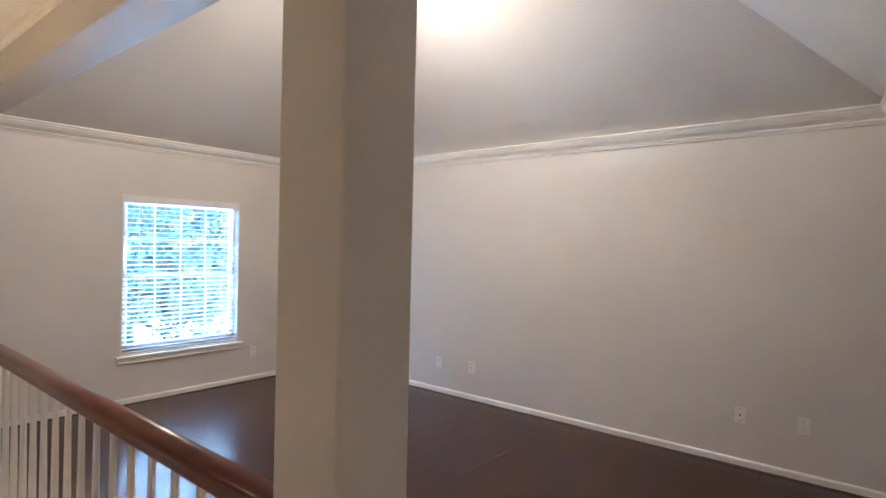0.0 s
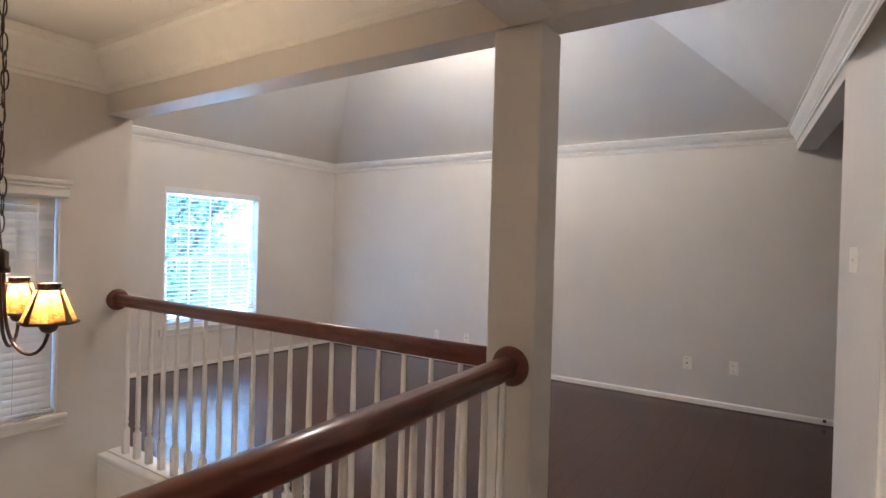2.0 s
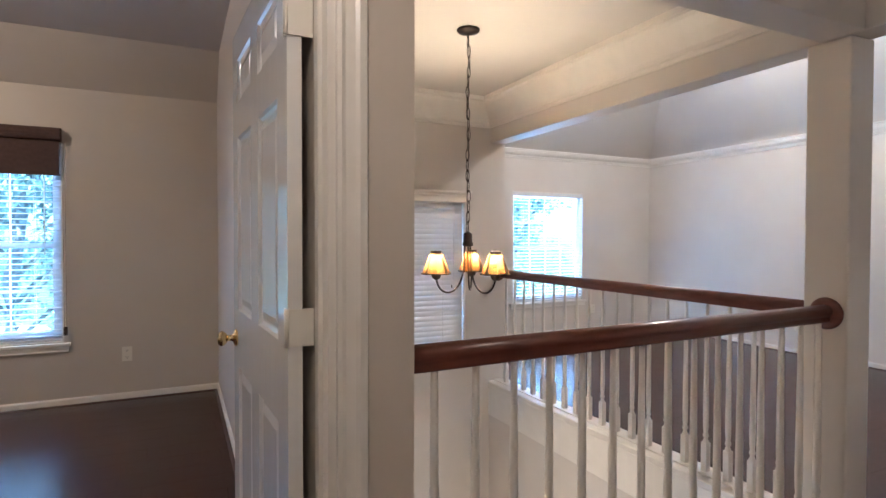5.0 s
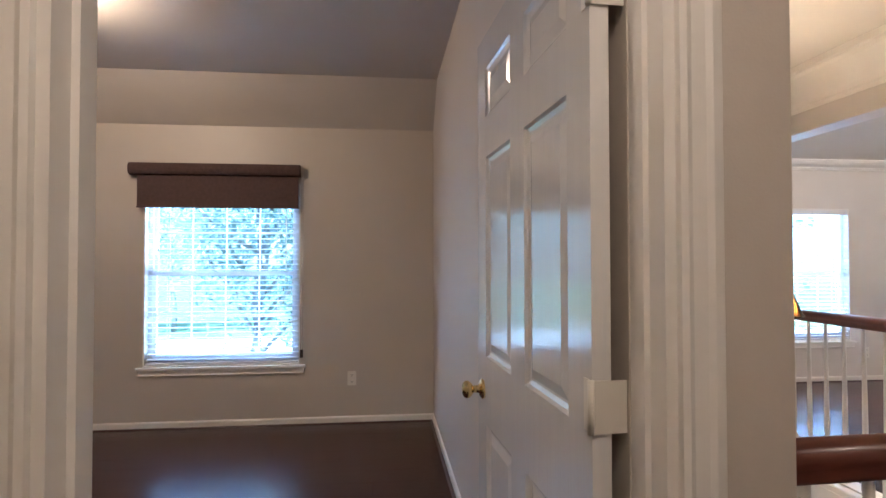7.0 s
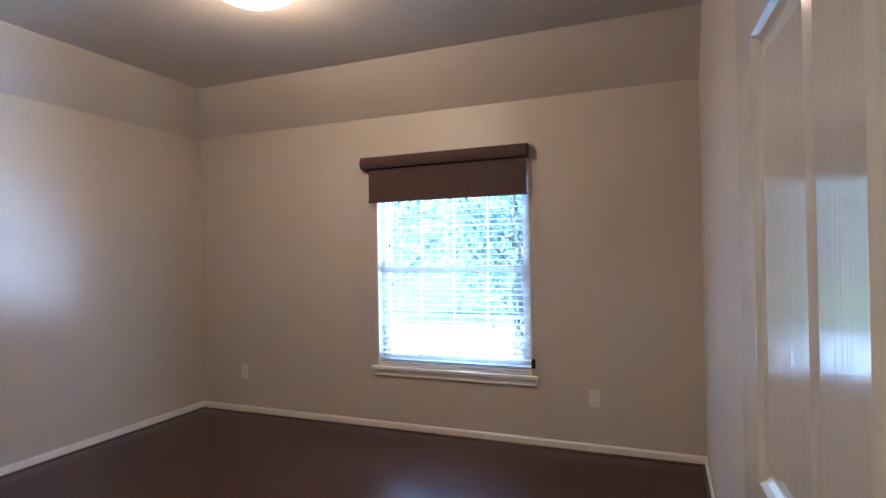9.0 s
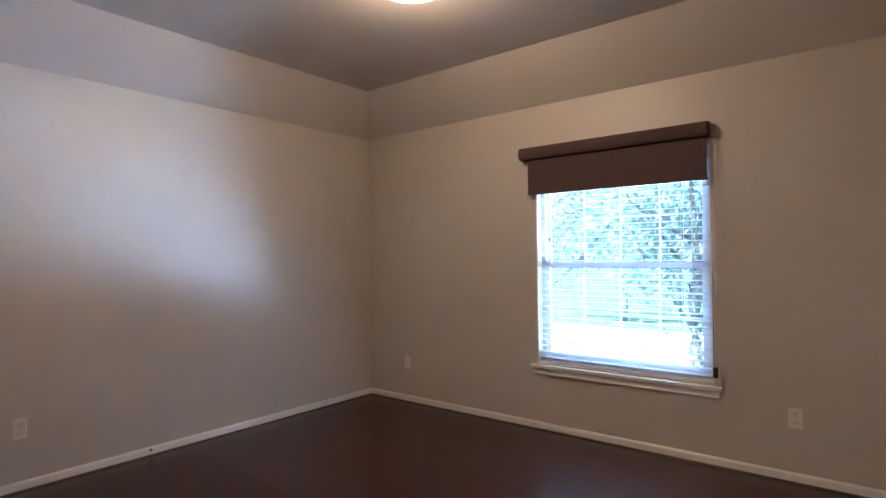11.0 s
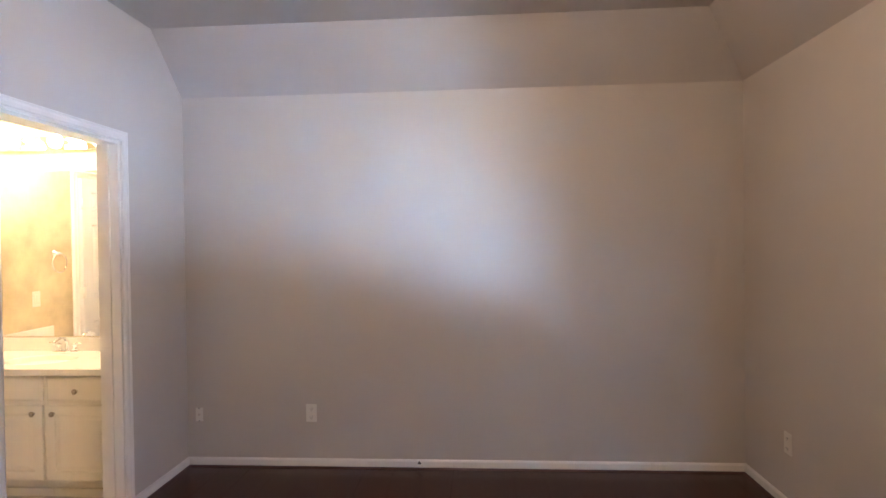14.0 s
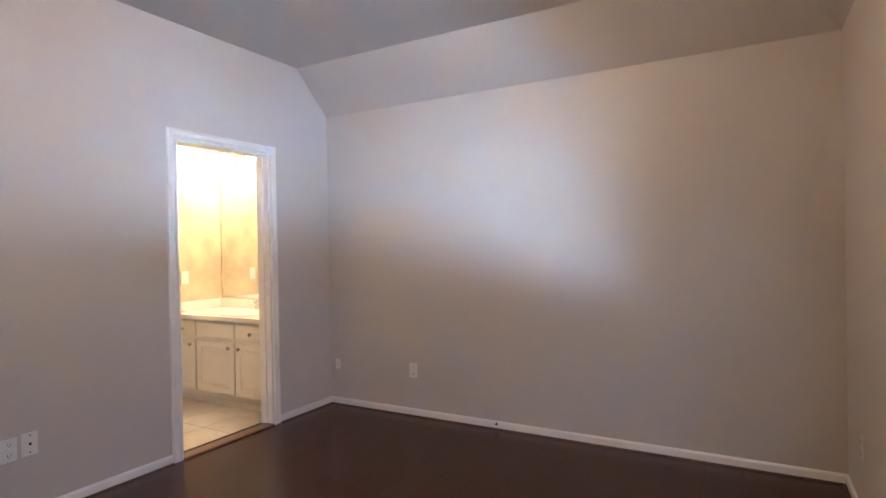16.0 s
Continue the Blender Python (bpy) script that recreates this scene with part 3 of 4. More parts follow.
blind("blind", BW, BN, 4, "white faux-wood blind with open slats in the window")

# roller shade over the bedroom window
rs = thing("roller_shade", "brown fabric roller shade pulled partly down over the window", "roller shade", (-4.59, BN, 1.79))
rw = 1.32
prof = [(0.0, 0.235), (0.055, 0.235), (0.080, 0.242), (0.092, 0.262), (0.096, 0.285), (0.090, 0.310), (0.075, 0.327), (0.050, 0.333), (0.0, 0.333)]
part("cassette", extrude_profile(prof, (0, 0, 0), (rw, 0, 0), (0, -1)), M_SHADE, rs, "rounded brown fabric-covered cassette")
part("fabric", boxes((0.055, rw - 0.01, -0.050, -0.047, -0.014, 0.236)), M_SHADE, rs)
part("hem_bar", boxes((0.050, rw - 0.004, -0.056, -0.042, -0.027, -0.013), bev=0.003), M_SHADE, rs)
part("pull_chain", boxes((rw + 0.008, rw + 0.011, -0.050, -0.047, -1.18, 0.22), (rw + 0.024, rw + 0.027, -0.050, -0.047, -1.18, 0.22)), M_NICKEL, rs, "thin bead chain")
part("chain_weight", boxes((rw + 0.004, rw + 0.031, -0.056, -0.040, -1.24, -1.175), bev=0.004), M_BLACK, rs, "small dark chain weight")

# ---- railing ----


def baluster_mesh():
    bm = bmesh.new()
    s = 0.0165
    bx(bm, -s, s, -s, s, 0.0, 0.155)
    prof = [(0.0150, 0.155), (0.0165, 0.160), (0.0110, 0.173), (0.0105, 0.181), (0.0150, 0.189), (0.0150, 0.197), (0.0112, 0.207), (0.0140, 0.235), (0.0150, 0.30), (0.0130, 0.55), (0.0105, 0.80), (0.0095, 0.905)]
    rings = []
    for r, z in prof:
        rings.append([bm.verts.new((r * math.cos(math.pi * i / 5), r * math.sin(math.pi * i / 5), z)) for i in range(10)])
    for a, b in zip(rings, rings[1:]):
        for i in range(10):
            bm.faces.new((a[i], a[(i + 1) % 10], b[(i + 1) % 10], b[i])).smooth = True
    return mesh_of("baluster", bm, M_TRIM)


RAILP = [(-0.022, -0.034), (0.022, -0.034), (0.026, -0.026), (0.024, -0.012), (0.032, 0.000), (0.034, 0.012), (0.030, 0.024), (0.020, 0.033), (0.0, 0.037), (-0.020, 0.033), (-0.030, 0.024), (-0.034, 0.012), (-0.032, 0.000), (-0.024, -0.012), (-0.026, -0.026)]
BAL = baluster_mesh()
RZ = 0.985


def railing(label, p0, p1, spacing, off, ros0, ros1):
    p0, p1 = Vector((*p0, 0)), Vector((*p1, 0))
    d = (p1 - p0).normalized()
    n = Vector((-d.y, d.x, 0))
    t = thing("railing", label, "railing", p0, group="landing railings")
    L = (p1 - p0).length
    rail = extrude_profile(RAILP, (0, 0, RZ), d * L + Vector((0, 0, RZ)), n)
    for f in rail.faces:
        f.smooth = len(f.verts) == 4
    part("handrail", rail, M_RAIL, t, "glossy reddish-brown stained handrail")
    part("shoe_rail", extrude_profile([(-0.098, 0.0), (0.098, 0.0), (0.098, 0.030), (0.090, 0.036), (0.045, 0.038), (0.040, 0.046), (-0.040, 0.046), (-0.045, 0.038), (-0.090, 0.036), (-0.098, 0.030)], (0, 0, 0), d * L, n), M_TRIM, t)
    count = int((L - off - 0.03) / spacing) + 1
    for i in range(count):
        part("baluster", BAL, None, t, at=d * (off + i * spacing) + Vector((0, 0, 0.046)))
    for on, at, s in ((ros0, 0.0, 1), (ros1, L, -1)):
        if on:
            r = lathe([(0.066, 0), (0.068, 0.006), (0.064, 0.014), (0.052, 0.019), (0.030, 0.021)], 28)
            bmesh.ops.rotate(r, verts=r.verts, matrix=(d * s).to_track_quat("Z", "Y").to_matrix())
            part("rosette", r, M_RAIL, t, "round stained wood rosette", at=d * at + Vector((0, 0, RZ)))
    return t


railing("white balusters under a glossy dark cherry handrail", (VW, -0.05), (0.0, 0.02), 0.1285, 0.105, True, True)
railing("white balusters under a glossy dark cherry handrail", (0.085, VN), (0.085, 0.125), 0.1338, 0.142, True, False)
solid("half_newel", boxes((-0.022, 0.0, 0.055, 0.118, 0.0, 0.93), bev=0.003), M_TRIM, "narrow white trim board on the column", "trim", "structure")
solid("fascia", boxes((-0.012, 0.0, 0.14, VN, -0.26, -0.001), (VW, -0.012, 0.0, 0.012, -0.26, -0.001), bev=0.003), M_TRIM, "white fascia board at the landing edge", "trim", "structure")

# ---- chandelier ----
CX, CY = -0.97, 1.42
ch = thing("chandelier", "dark bronze three-arm chandelier with lit amber mica shades", "chandelier", (CX, CY, CEIL))
part("canopy", lathe([(0.066, -0.004), (0.066, -0.010), (0.060, -0.018), (0.030, -0.026), (0.010, -0.034)], 24), M_BLACK, ch)
links = 19
for i in range(links):
    z = -0.035 - (i + 0.5) * (1.125 / links)
    pts = []
    for k in range(12):
        a = 2 * math.pi * k / 12
        u, w2 = 0.0105 * math.cos(a), 0.0355 * math.sin(a)
        q = (u, 0, w2) if i % 2 else (0, u, w2)
        pts.append(q)
    part("chain_link", sweep(pts, 0.0027, 6, closed=True), M_BLACK, ch, at=(0.006 * math.sin(i * 0.9), 0.004 * math.cos(i * 0.7), z))
part("cord", sweep([(0.007 * math.sin(i * 1.1), 0.006 * math.cos(i * 0.8), -0.03 - i * 0.094) for i in range(13)], 0.0025, 6), M_BLACK, ch)
part("hub", lathe([(0.006, -1.155), (0.016, -1.160), (0.026, -1.168), (0.026, -1.212), (0.031, -1.218), (0.031, -1.236), (0.012, -1.240)], 20), M_BLACK, ch)
rv, fv = Vector((0.904, -0.427, 0)), Vector((0.427, 0.904, 0))
for ang in (160, 280, 40):
    o = rv * math.cos(radians(ang)) - fv * math.sin(radians(ang))
    pts = [o * r + Vector((0, 0, z)) for r, z in ((0.018, -1.235), (0.021, -1.32), (0.032, -1.41), (0.056, -1.465), (0.094, -1.497), (0.132, -1.502), (0.166, -1.482), (0.187, -1.445), (0.192, -1.415))]
    for _ in range(2):
        pts = [pts[0]] + [p * 0.75 + q * 0.25 if k == 0 else p * 0.25 + q * 0.75 for p, q in zip(pts, pts[1:]) for k in (0, 1)] + [pts[-1]]
    arm = part("arm", sweep(pts, 0.0055, 8), M_BLACK, ch, "curved bronze arm")
    e = o * 0.192
    part("socket_cup", lathe([(0.006, -1.428), (0.020, -1.420), (0.027, -1.408), (0.027, -1.392), (0.016, -1.385)], 14), M_BLACK, arm, at=e)
    bulb = part("bulb", lathe([(0.010, -1.385), (0.012, -1.372), (0.018, -1.352), (0.019, -1.338), (0.012, -1.315), (0.003, -1.308)], 12), M_BULB, arm, "lit frosted bulb", at=e)
    bulb.visible_shadow = False
    ZB, ZT, RB, RT = -1.392, -1.284, 0.080, 0.038
    sh = bmesh.new()
    ring8 = [(math.cos(math.pi * (k + 0.5) / 4), math.sin(math.pi * (k + 0.5) / 4)) for k in range(8)]
    lo = [sh.verts.new((RB * c2, RB * s2, ZB)) for c2, s2 in ring8]
    hi = [sh.verts.new((RT * c2, RT * s2, ZT)) for c2, s2 in ring8]
    for k in range(8):
        sh.faces.new((lo[k], lo[(k + 1) % 8], hi[(k + 1) % 8], hi[k]))
    shade = part("shade", sh, M_MICA, ch, "amber mottled mica shade", at=e)
    for r, z, h2 in ((RB + 0.001, ZB - 0.004, 0.011), (RT + 0.001, ZT - 0.002, 0.006)):
        part("shade_band", sweep([(r * c2, r * s2, z + h2 / 2) for c2, s2 in ring8], h2 / 2, 6, closed=True), M_BLACK, shade)
    part("shade_cap", lathe([(0.031, ZT), (0.033, ZT + 0.020), (0.029, ZT + 0.020), (0.027, ZT)], 16, False, True), M_BLACK, shade)
    # dark ribs that widen towards the foot of the shade
    for k in range(0, 8, 2):
        c2, s2 = ring8[k]
        rib = bmesh.new()
        vs = [rib.verts.new((rr * c2 - ww * s2, rr * s2 + ww * c2, zz)) for dr in (0.001, 0.004) for rr, zz, ww in ((RB + dr, ZB, -0.011), (RB + dr, ZB, 0.011), (RT + dr, ZT, 0.003), (RT + dr, ZT, -0.003))]
        for q in ((0, 1, 2, 3), (7, 6, 5, 4), (0, 4, 5, 1), (1, 5, 6, 2), (2, 6, 7, 3), (3, 7, 4, 0)):
            rib.faces.new([vs[i] for i in q])
        part("shade_rib", rib, M_BLACK, shade)
    lamp("chandelier_bulb_light", "POINT", pose(CX + e.x, CY + e.y, CEIL - 1.300), 2.5, WARM, radius=0.018)

# ---- ceiling lights ----


def dome_light(label, at, r=0.17, deep=1.0):
    t = thing("ceiling_light", label, "ceiling light", at, group="ceiling lights")
    part("base", lathe([(r * 0.9, 0.0), (r * 0.95, -0.012), (r * 0.9, -0.022)], 32), M_TRIM, t)
    d = part("diffuser", lathe([(r * 0.98, -0.022), (r, -0.035 * deep), (r * 0.97, -0.043 * deep), (r * 0.88, -0.053 * deep), (r * 0.72, -0.063 * deep), (r * 0.45, -0.071 * deep), (r * 0.1, -0.074 * deep)], 32), M_DOME, t, "lit white glass dome")
    d.visible_shadow = False
    return t


dome_light("round white flush ceiling light, lit", (-4.30, 2.08, BCEIL), 0.205, 1.55)
dome_light("round white flush ceiling light, lit", (1.9, 1.9, Z1), 0.2)
# unseen hall fixture, added to go with the hall fill lamp
dome_light("round white flush ceiling light, lit", (-2.6, -1.0, CEIL + 0.003), 0.15)

# ---- outlets and switches ----


def outlet(name, label, at, rz, kind2="outlet", w=0.072, h=0.116):
    """Cover plate against a wall; faces -y before turning."""
    t = thing(name, label, "outlet" if kind2 not in ("switch", "rocker") else "light switch", at, group="wall plates", rz=rz)
    part("plate", boxes((-w / 2, w / 2, -0.006, 0.0, -h / 2, h / 2), bev=0.0025), M_PLATE, t)
    if kind2 == "outlet":
        for z in (-0.027, 0.027):
            rc = part("receptacle", boxes((-0.017, 0.017, -0.009, -0.005, z - 0.014, z + 0.014), bev=0.003), M_PLATE, t)
            part("slot", boxes((-0.008, -0.0055, -0.0096, -0.0085, z - 0.003, z + 0.007), (0.0055, 0.008, -0.0096, -0.0085, z - 0.003, z + 0.007), (-0.002, 0.002, -0.0096, -0.0085, z - 0.011, z - 0.007)), M_SLOT, rc)
    elif kind2 == "jack":
        part("connector", boxes((-0.006, 0.006, -0.012, -0.005, -0.006, 0.006), bev=0.002), M_SLOT, t, "small dark connector")
        for z in (-0.042, 0.042):
            part("screw", boxes((-0.003, 0.003, -0.0075, -0.0055, z - 0.003, z + 0.003)), M_SLOT, t)
    elif kind2 == "rocker":
        part("rocker", boxes((-0.016, 0.016, -0.009, -0.005, -0.033, 0.033), bev=0.002), M_PLATE, t)
    else:
        part("toggle", boxes((-0.005, 0.005, -0.016, -0.005, -0.010, 0.006), bev=0.002), M_PLATE, t)
    return t


outlet("cable_outlet", "ivory cable jack plate on the wall", (EX, 0.10, 0.365), 90 + 180, "jack")
outlet("outlet", "ivory duplex outlet on the wall", (EX, -0.28, 0.37), 270)
outlet("outlet", "ivory duplex outlet on the wall", (EX, 2.89, 0.31), 270)
outlet("cable_outlet", "ivory cable jack plate on the wall", (EX, 2.47, 0.32), 270, "jack")
outlet("outlet", "ivory duplex outlet beside the window", (2.75, GN, 0.31), 0)
outlet("outlet", "ivory duplex outlet below the window", (-2.85, BN, 0.365), 0)
outlet("outlet", "ivory duplex outlet on the wall", (-5.83, BN, 0.355), 0)
outlet("outlet", "ivory duplex outlet on the wall", (BX0, 0.93, 0.355), 90)
jack = outlet("cable_outlet", "wall-coloured cable jack plate low in the corner", (BX0, 0.17, 0.34), 90, "jack", 0.05, 0.09)
jack.children[0].data.materials[0] = M_BED
outlet("outlet", "ivory duplex outlet on the wall by the bathroom", (-3.96, BS, 0.37), 180)
outlet("cable_outlet", "ivory cable jack plate on the wall by the bathroom", (-4.05, BS, 0.375), 180, "jack")
swd = (SW_C - SW_B).normalized()
swp = SW_B + swd * 0.14
outlet("light_switch", "ivory toggle light switch by the opening", (swp.x, swp.y, 1.37), math.degrees(math.atan2(swd.y, swd.x)) , "switch", 0.075, 0.12)
solid("door_stop", boxes((EX - 0.045, EX - 0.013, -0.96, -0.935, 0.032, 0.055), bev=0.006), M_BLACK, "small dark door stop on the baseboard", "door stop")
solid("cable_stub", boxes((BX0 + 0.014, BX0 + 0.028, 1.63, 1.65, 0.034, 0.042), (BX0 + 0.016, BX0 + 0.024, 1.637, 1.643, 0.040, 0.052), bev=0.002), M_BLACK, "short dark cable stub poking through the baseboard", "cable")

# ---- bathroom ----
VF = -5.77
DT, DB = 0.735, 0.10


def cabinet_unit(y0, y1, fronts, label):
    """Vanity base between y0 and y1; fronts are (y0, y1, z0, z1, knob y, knob z)."""
    c = thing("vanity_cabinet", label, "cabinet", (BX0, y0, 0), group="vanity cabinets")
    part("body", boxes((0.010, VF - BX0 - 0.018, 0.001, y1 - y0 - 0.001, DB, DT)), M_VANITY, c)
    part("toe_kick", boxes((0.010, VF - BX0 - 0.075, 0.001, y1 - y0 - 0.001, 0.0, DB)), M_VANITY, c)
    part("toe_moulding", boxes((VF - BX0 - 0.075, VF - BX0 - 0.062, 0.001, y1 - y0 - 0.001, 0.0, 0.05), bev=0.003), M_VANITY, c)
    for a, b, z0, z1, ky, kz in fronts:
        x = VF - BX0
        bm = bmesh.new()
        loops = []
        tall = z1 - z0 > 0.3
        steps = ((0, -0.018), (0, -0.003), (0.004, 0), (0.050, 0), (0.056, -0.006), (0.064, -0.006), (0.084, -0.001)) if tall else ((0, -0.018), (0, -0.006), (0.008, -0.002), (0.014, 0))
        for inset, deep in steps:
            loops.append([bm.verts.new((x + deep, yy - y0, zz)) for yy, zz in ((a + inset, z0 + inset), (b - inset, z0 + inset), (b - inset, z1 - inset), (a + inset, z1 - inset))])
        for p, q in zip(loops, loops[1:]):
            for i in range(4):
                bm.faces.new((p[i], p[(i + 1) % 4], q[(i + 1) % 4], q[i]))
        bm.faces.new(loops[-1])
        bm.faces.new(loops[0])
        front = part("door" if tall else "drawer_front", bm, M_VANITY, c)
        if ky is not None:
            k = lathe([(0.006, 0), (0.006, 0.010), (0.015, 0.016), (0.016, 0.022), (0.010, 0.027)], 16)
            bmesh.ops.rotate(k, verts=k.verts, matrix=Matrix.Rotation(radians(90), 3, "Y"))
            part("knob", k, M_NICKEL, front, "round brushed nickel knob", at=(x, ky - y0, kz))
    return c


YS, YA, YB2, YN = BATHS, -0.96, -0.47, BS - T - 0.01
g = 0.012
cabinet_unit(YS, YA, [(YS + g, YA - g, 0.12, 0.555, YA - 0.06, 0.51), (YS + g, YA - g, 0.578, 0.722, (YS + YA) / 2, 0.64)], "cream painted vanity cabinet with door and drawer")
cabinet_unit(YA, YB2, [(YA + g, YB2 - g, 0.12, 0.555, YB2 - 0.06, 0.51), (YA + g, YB2 - g, 0.578, 0.722, None, None)], "cream painted vanity cabinet under the sink")
cabinet_unit(YB2, YN, [(YB2 + g, YN - g, 0.12, 0.555, YB2 + 0.06, 0.51), (YB2 + g, YN - g, 0.578, 0.722, YB2 + 0.20, 0.64)], "cream painted vanity cabinet with door and drawer")

# countertop with an oval bowl and splashes
ct = thing("countertop", "glossy cream cultured-marble vanity top with an oval bowl", "countertop", (BX0 + 0.01, BATHS, DT))
bw, bl = VF - BX0 + 0.015, YN - BATHS
cx, cy, ra, rb = bw * 0.52, 0.60, 0.16, 0.215
bm = bmesh.new()
N = 32
ring = [bm.verts.new((cx + ra * math.cos(2 * math.pi * i / N), cy + rb * math.sin(2 * math.pi * i / N), 0.035)) for i in range(N)]
outer = []
for i in range(N):
    a = 2 * math.pi * i / N
    c, s = math.cos(a), math.sin(a)
    k = min((bw - cx if c > 0 else cx) / max(abs(c), 1e-6), (bl - cy if s > 0 else cy) / max(abs(s), 1e-6))
    outer.append(bm.verts.new((cx + c * k, cy + s * k, 0.035)))
low = [bm.verts.new((p.co.x, p.co.y, 0.0)) for p in outer]
inner = [ring]
for f, dz in ((0.96, -0.012), (0.85, -0.06), (0.6, -0.10), (0.2, -0.118)):
    inner.append([bm.verts.new((cx + ra * f * math.cos(2 * math.pi * i / N), cy + rb * f * math.sin(2 * math.pi * i / N), 0.035 + dz)) for i in range(N)])
for a, b in [(low, outer), (outer, ring)] + list(zip(inner, inner[1:])):
    for i in range(N):
        bm.faces.new((a[i], a[(i + 1) % N], b[(i + 1) % N], b[i])).smooth = a in inner
bm.faces.new(inner[-1])
part("top", bm, M_MARBLE, ct)
part("back_splash", boxes((0.0, 0.018, 0.0, bl, 0.036, 0.125), bev=0.004), M_MARBLE, ct)
part("side_splash", boxes((0.019, bw - 0.01, 0.0, 0.018, 0.036, 0.125), bev=0.004), M_MARBLE, ct)

fc = thing("faucet", "chrome two-handle faucet on the vanity top", "faucet", (BX0 + 0.085, BATHS + 0.60, DT + 0.0355))
part("base_plate", boxes((-0.025, 0.025, -0.080, 0.080, 0, 0.014), bev=0.006), M_CHROME, fc)
part("spout", sweep([(0, 0, 0.01), (0, 0, 0.07), (0.02, 0, 0.095), (0.06, 0, 0.100), (0.10, 0, 0.088), (0.115, 0, 0.070)], 0.011, 10), M_CHROME, fc)
for s in (-1, 1):
    hnd = part("handle", lathe([(0.020, 0.012), (0.016, 0.03), (0.012, 0.045), (0.018, 0.052), (0.016, 0.062), (0.004, 0.066)], 14), M_CHROME, fc, at=(0, s * 0.055, 0))
    part("lever", sweep([(0, 0, 0.056), (0.01, s * 0.03, 0.062), (0.015, s * 0.055, 0.070)], 0.006, 8), M_CHROME, hnd)

solid("mirror", boxes((BX0 + 0.009, BX0 + 0.014, BATHS + 0.03, YN - 0.01, 0.866, 1.98)), M_MIRROR, "large frameless mirror over the vanity", "mirror")
vl = thing("vanity_light", "chrome bar light with three lit round bulbs", "wall light", (BX0 + 0.008, -0.7, 2.16))
part("bar", boxes((0.0, 0.045, -0.45, 0.45, -0.05, 0.05), bev=0.006), M_CHROME, vl)
for yb in (-0.3, 0.0, 0.3):
    k = lathe([(0.02, -0.045), (0.032, -0.036), (0.045, 0.0), (0.032, 0.032), (0.012, 0.044)], 18)
    bulb = part("bulb", k, M_BULB, vl, "lit round bulb", at=(0.115, yb, 0))
    bulb.visible_shadow = False
    part("lamp_holder", boxes((0.045, 0.075, yb - 0.018, yb + 0.018, -0.018, 0.018), bev=0.004), M_CHROME, vl)
outlet("light_switch", "white rocker switch plate on the gold wall", (-5.905, BATHS, 1.08), 180, "rocker")
tr = thing("towel_ring", "chrome towel ring on the gold wall", "towel ring", (-5.72, BATHS, 1.42))
k = lathe([(0.028, 0), (0.028, 0.008), (0.014, 0.014), (0.012, 0.045)], 16)
bmesh.ops.rotate(k, verts=k.verts, matrix=Matrix.Rotation(radians(-90), 3, "X"))
part("mount", k, M_CHROME, tr)
part("ring", sweep([(0.075 * math.sin(2 * math.pi * i / 24), 0.045, -0.075 + 0.075 * math.cos(2 * math.pi * i / 24)) for i in range(24)], 0.005, 8, closed=True), M_CHROME, tr)
six_panel_door("door_2", "white six-panel door closed in the gold bathroom wall", (-5.452, BATHS + 0.003, 0.005), 0)
casing("door_frame_closet", -5.47, -4.66, 2.05, BATHS, 1, "white moulded casing round the closed bathroom door")
solid("bath_base", boxes((-5.75, -5.54, BATHS, BATHS + 0.012, 0.0, 0.085), bev=0.003), M_TRIM, "white baseboard along the gold wall", "baseboard", "structure")

# ---- outdoors ----
solid("ground", boxes((-60, 60, 4.9, 400, -3.4, -3.2)), M_LAWN, "sunlit lawn", "ground", "structure")
solid("drive", boxes((-28.0, -2.5, 5.2, 13.0, -3.199, -3.16), (-60, 60, 13.0, 32.0, -3.199, -3.16)), M_DRIVE, "pale concrete drive and street", "road", "structure")


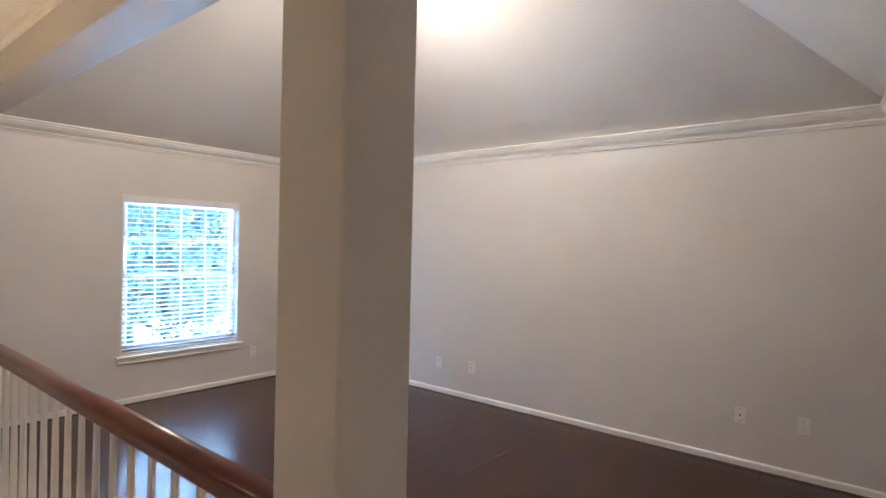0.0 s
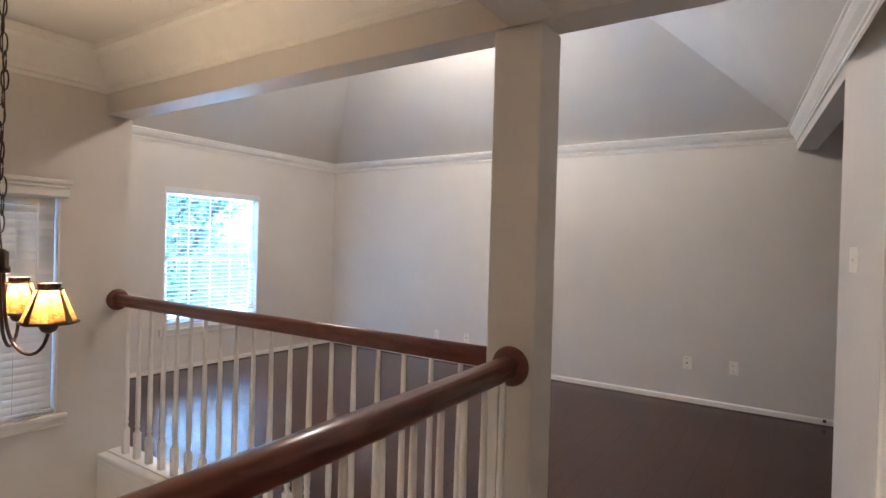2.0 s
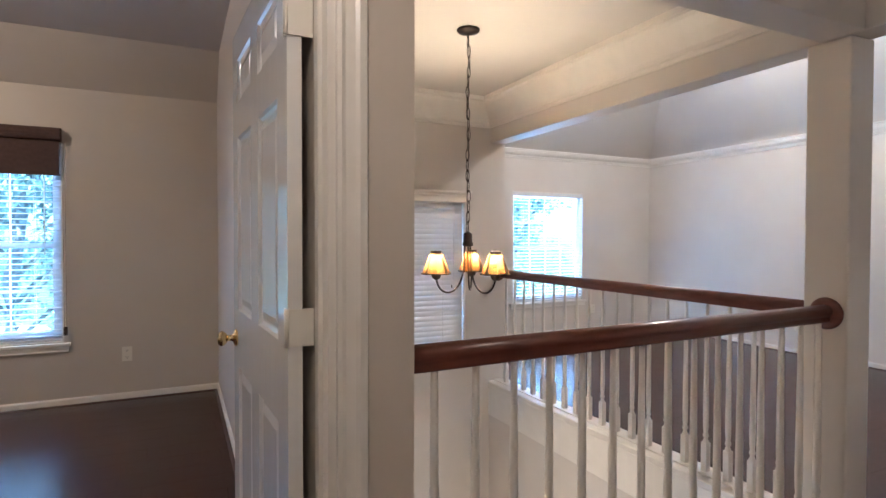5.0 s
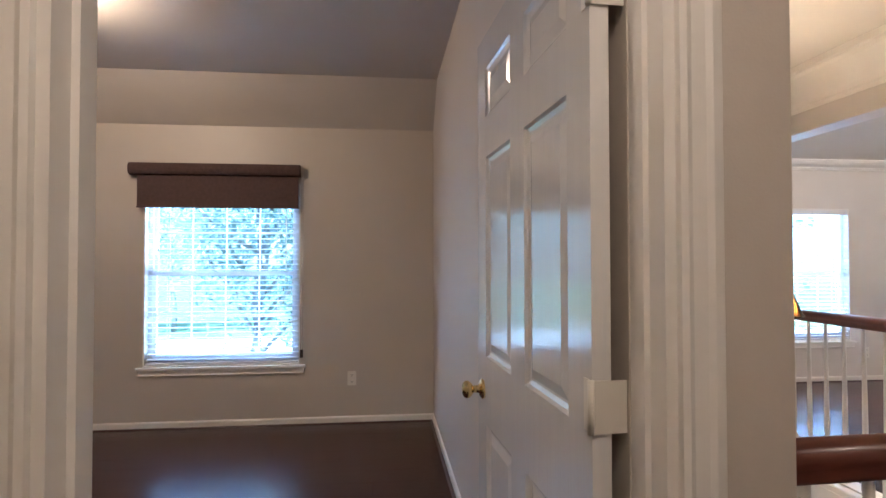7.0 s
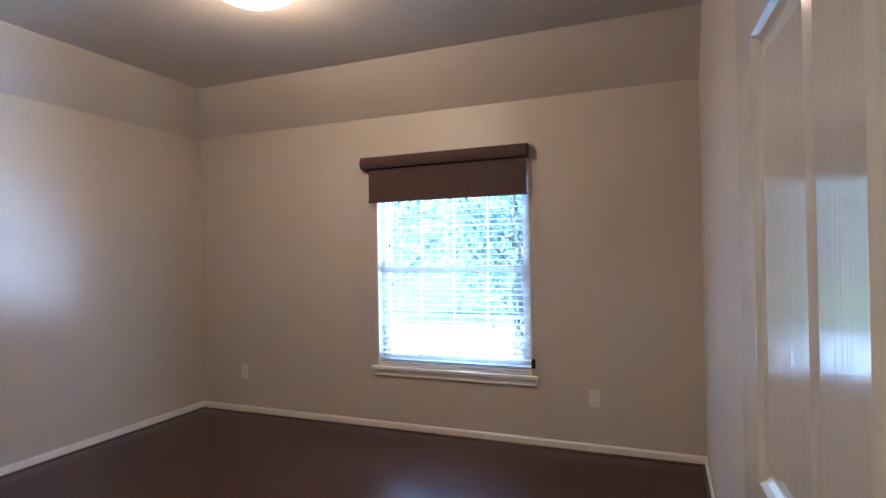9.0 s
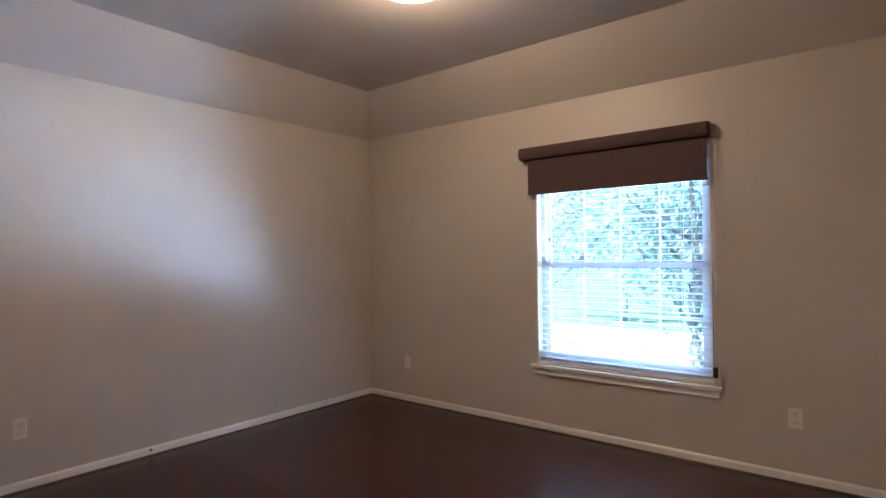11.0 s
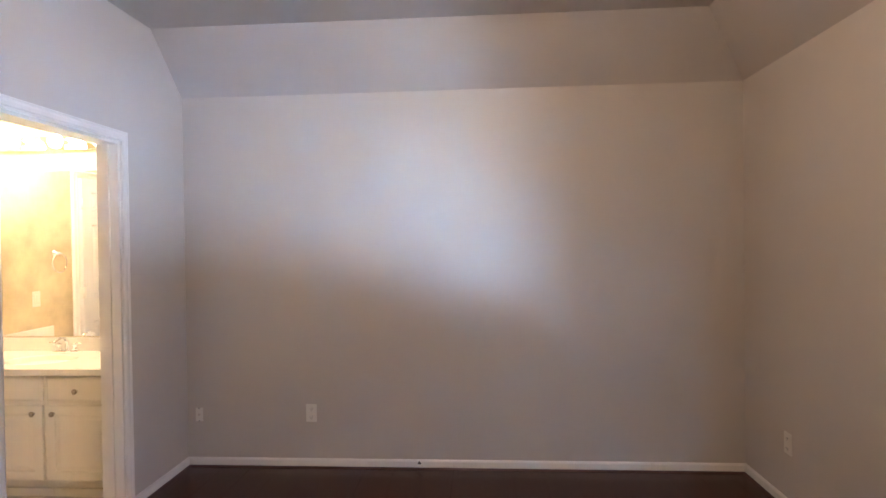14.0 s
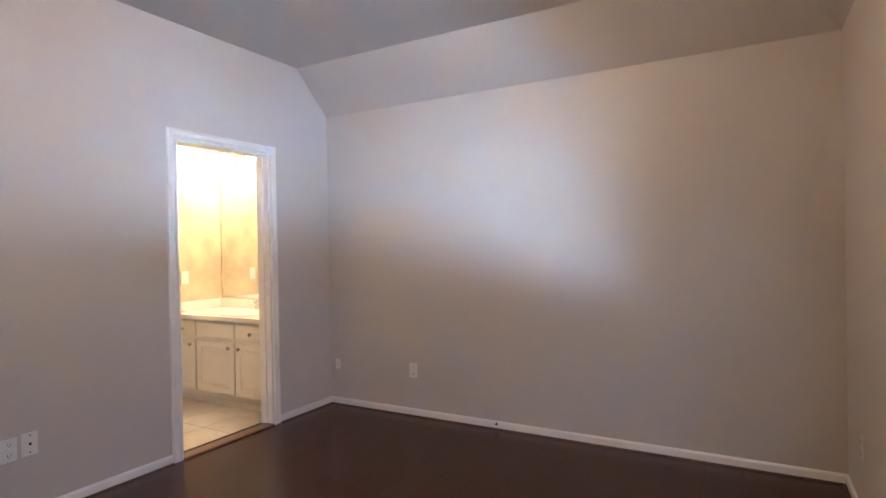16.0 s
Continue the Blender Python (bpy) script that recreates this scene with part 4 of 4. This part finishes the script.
def tree(at, height, spread, seed, leaves, label):
    rnd = random.Random(seed)
    t = thing("tree", label, "tree", at, group="trees outside")
    trunk = sweep([(0.12 * math.sin(i * 1.3), 0.1 * math.cos(i), height * 0.62 * i / 6) for i in range(7)], 0.16, 10)
    for v2 in trunk.verts:
        k = 1 - 0.5 * v2.co.z / height
        v2.co.x, v2.co.y = v2.co.x * k, v2.co.y * k
    part("trunk", trunk, M_BARK, t)
    clumps = []
    for i in range(11):
        a, z0 = i * 2.4 + rnd.random(), height * (0.30 + 0.028 * i)
        reach = spread * (0.65 + 0.45 * rnd.random())
        e = Vector((reach * math.cos(a), reach * math.sin(a), z0 + height * (0.12 + 0.24 * rnd.random())))
        m = Vector((0.5 * e.x, 0.5 * e.y, (z0 + e.z) / 2 - 0.2))
        part("limb", sweep([(0, 0, z0), m, e], 0.045, 6), M_BARK, t)
        clumps += [(e, 0.95), (m, 0.7), ((e + m) / 2, 0.8)]
    clumps += [(Vector((rnd.uniform(-0.6, 0.6) * spread, rnd.uniform(-0.6, 0.6) * spread, height * rnd.uniform(0.6, 0.98))), 0.9) for _ in range(14)]
    vs, fs = [], []
    for _ in range(leaves):
        c, r = rnd.choice(clumps)
        p = c + Vector((rnd.gauss(0, r * 0.5), rnd.gauss(0, r * 0.5), rnd.gauss(0, r * 0.42)))
        q = Euler((rnd.uniform(-1, 1), rnd.uniform(-1, 1), rnd.uniform(0, 6.3))).to_matrix()
        s = rnd.uniform(0.05, 0.11)
        k = len(vs)
        vs += [tuple(p + q @ Vector(o) * s) for o in ((-1.3, 0, 0), (0, -0.55, 0.15), (1.3, 0, 0), (0, 0.55, 0.15))]
        fs += [(k, k + 1, k + 2), (k, k + 2, k + 3)]
    me = bpy.data.meshes.new("crown")
    me.from_pydata(vs, [], fs)
    me.materials.append(M_LEAF)
    part("crown", me, None, t, "dense green leaves")
    return t


tree((-5.2, 11.2, -3.2), 8.5, 1.9, 4, 5200, "leafy green tree outside the window")
tree((-11.2, 15.0, -3.2), 9.5, 3.0, 5, 5600, "leafy green tree outside the window")
tree((4.7, 11.0, -3.2), 8.0, 2.1, 7, 7000, "leafy green tree outside the window")
tree((5.4, 15.0, -3.2), 8.0, 2.4, 9, 3500, "leafy green tree across the lawn")
tree((-16.0, 36.0, -3.2), 10.0, 4.2, 11, 8000, "leafy green tree across the street")
tree((1.5, 38.0, -3.2), 9.0, 3.4, 12, 7000, "leafy green tree across the street")

# ---- floor pieces ----
plank_floor("floor_game", 0.0, EX, -1.0, GN, "dark reddish-brown laminate plank floor")
plank_floor("floor_alcove", 1.4, EX, -3.2, -1.0, "dark reddish-brown laminate plank floor")
plank_floor("floor_hall", -4.3, 0.0, -1.76, -0.04, "dark reddish-brown laminate plank floor")
plank_floor("floor_bedroom", BX0, BX1, BS - 0.13, BN, "dark reddish-brown laminate plank floor")
bf = solid("floor_bath", boxes((BX0, -4.2, BATHS, BS - 0.13, -0.16, -0.006)), M_GROUT, "beige tiled bathroom floor", "floor", "structure")
tm = None
for i in range(7):
    for j in range(4):
        x, y = BX0 + 0.01 + i * 0.31, BATHS + 0.005 + j * 0.31
        if y + 0.305 < BS - 0.10 and x + 0.305 < -4.2:
            if tm is None:
                tm = mesh_of("tile", boxes((0, 0.305, 0, 0.305, -0.008, 0.0), bev=0.002), M_TILE)
            part("tile", tm, None, bf, at=(x, y, 0))
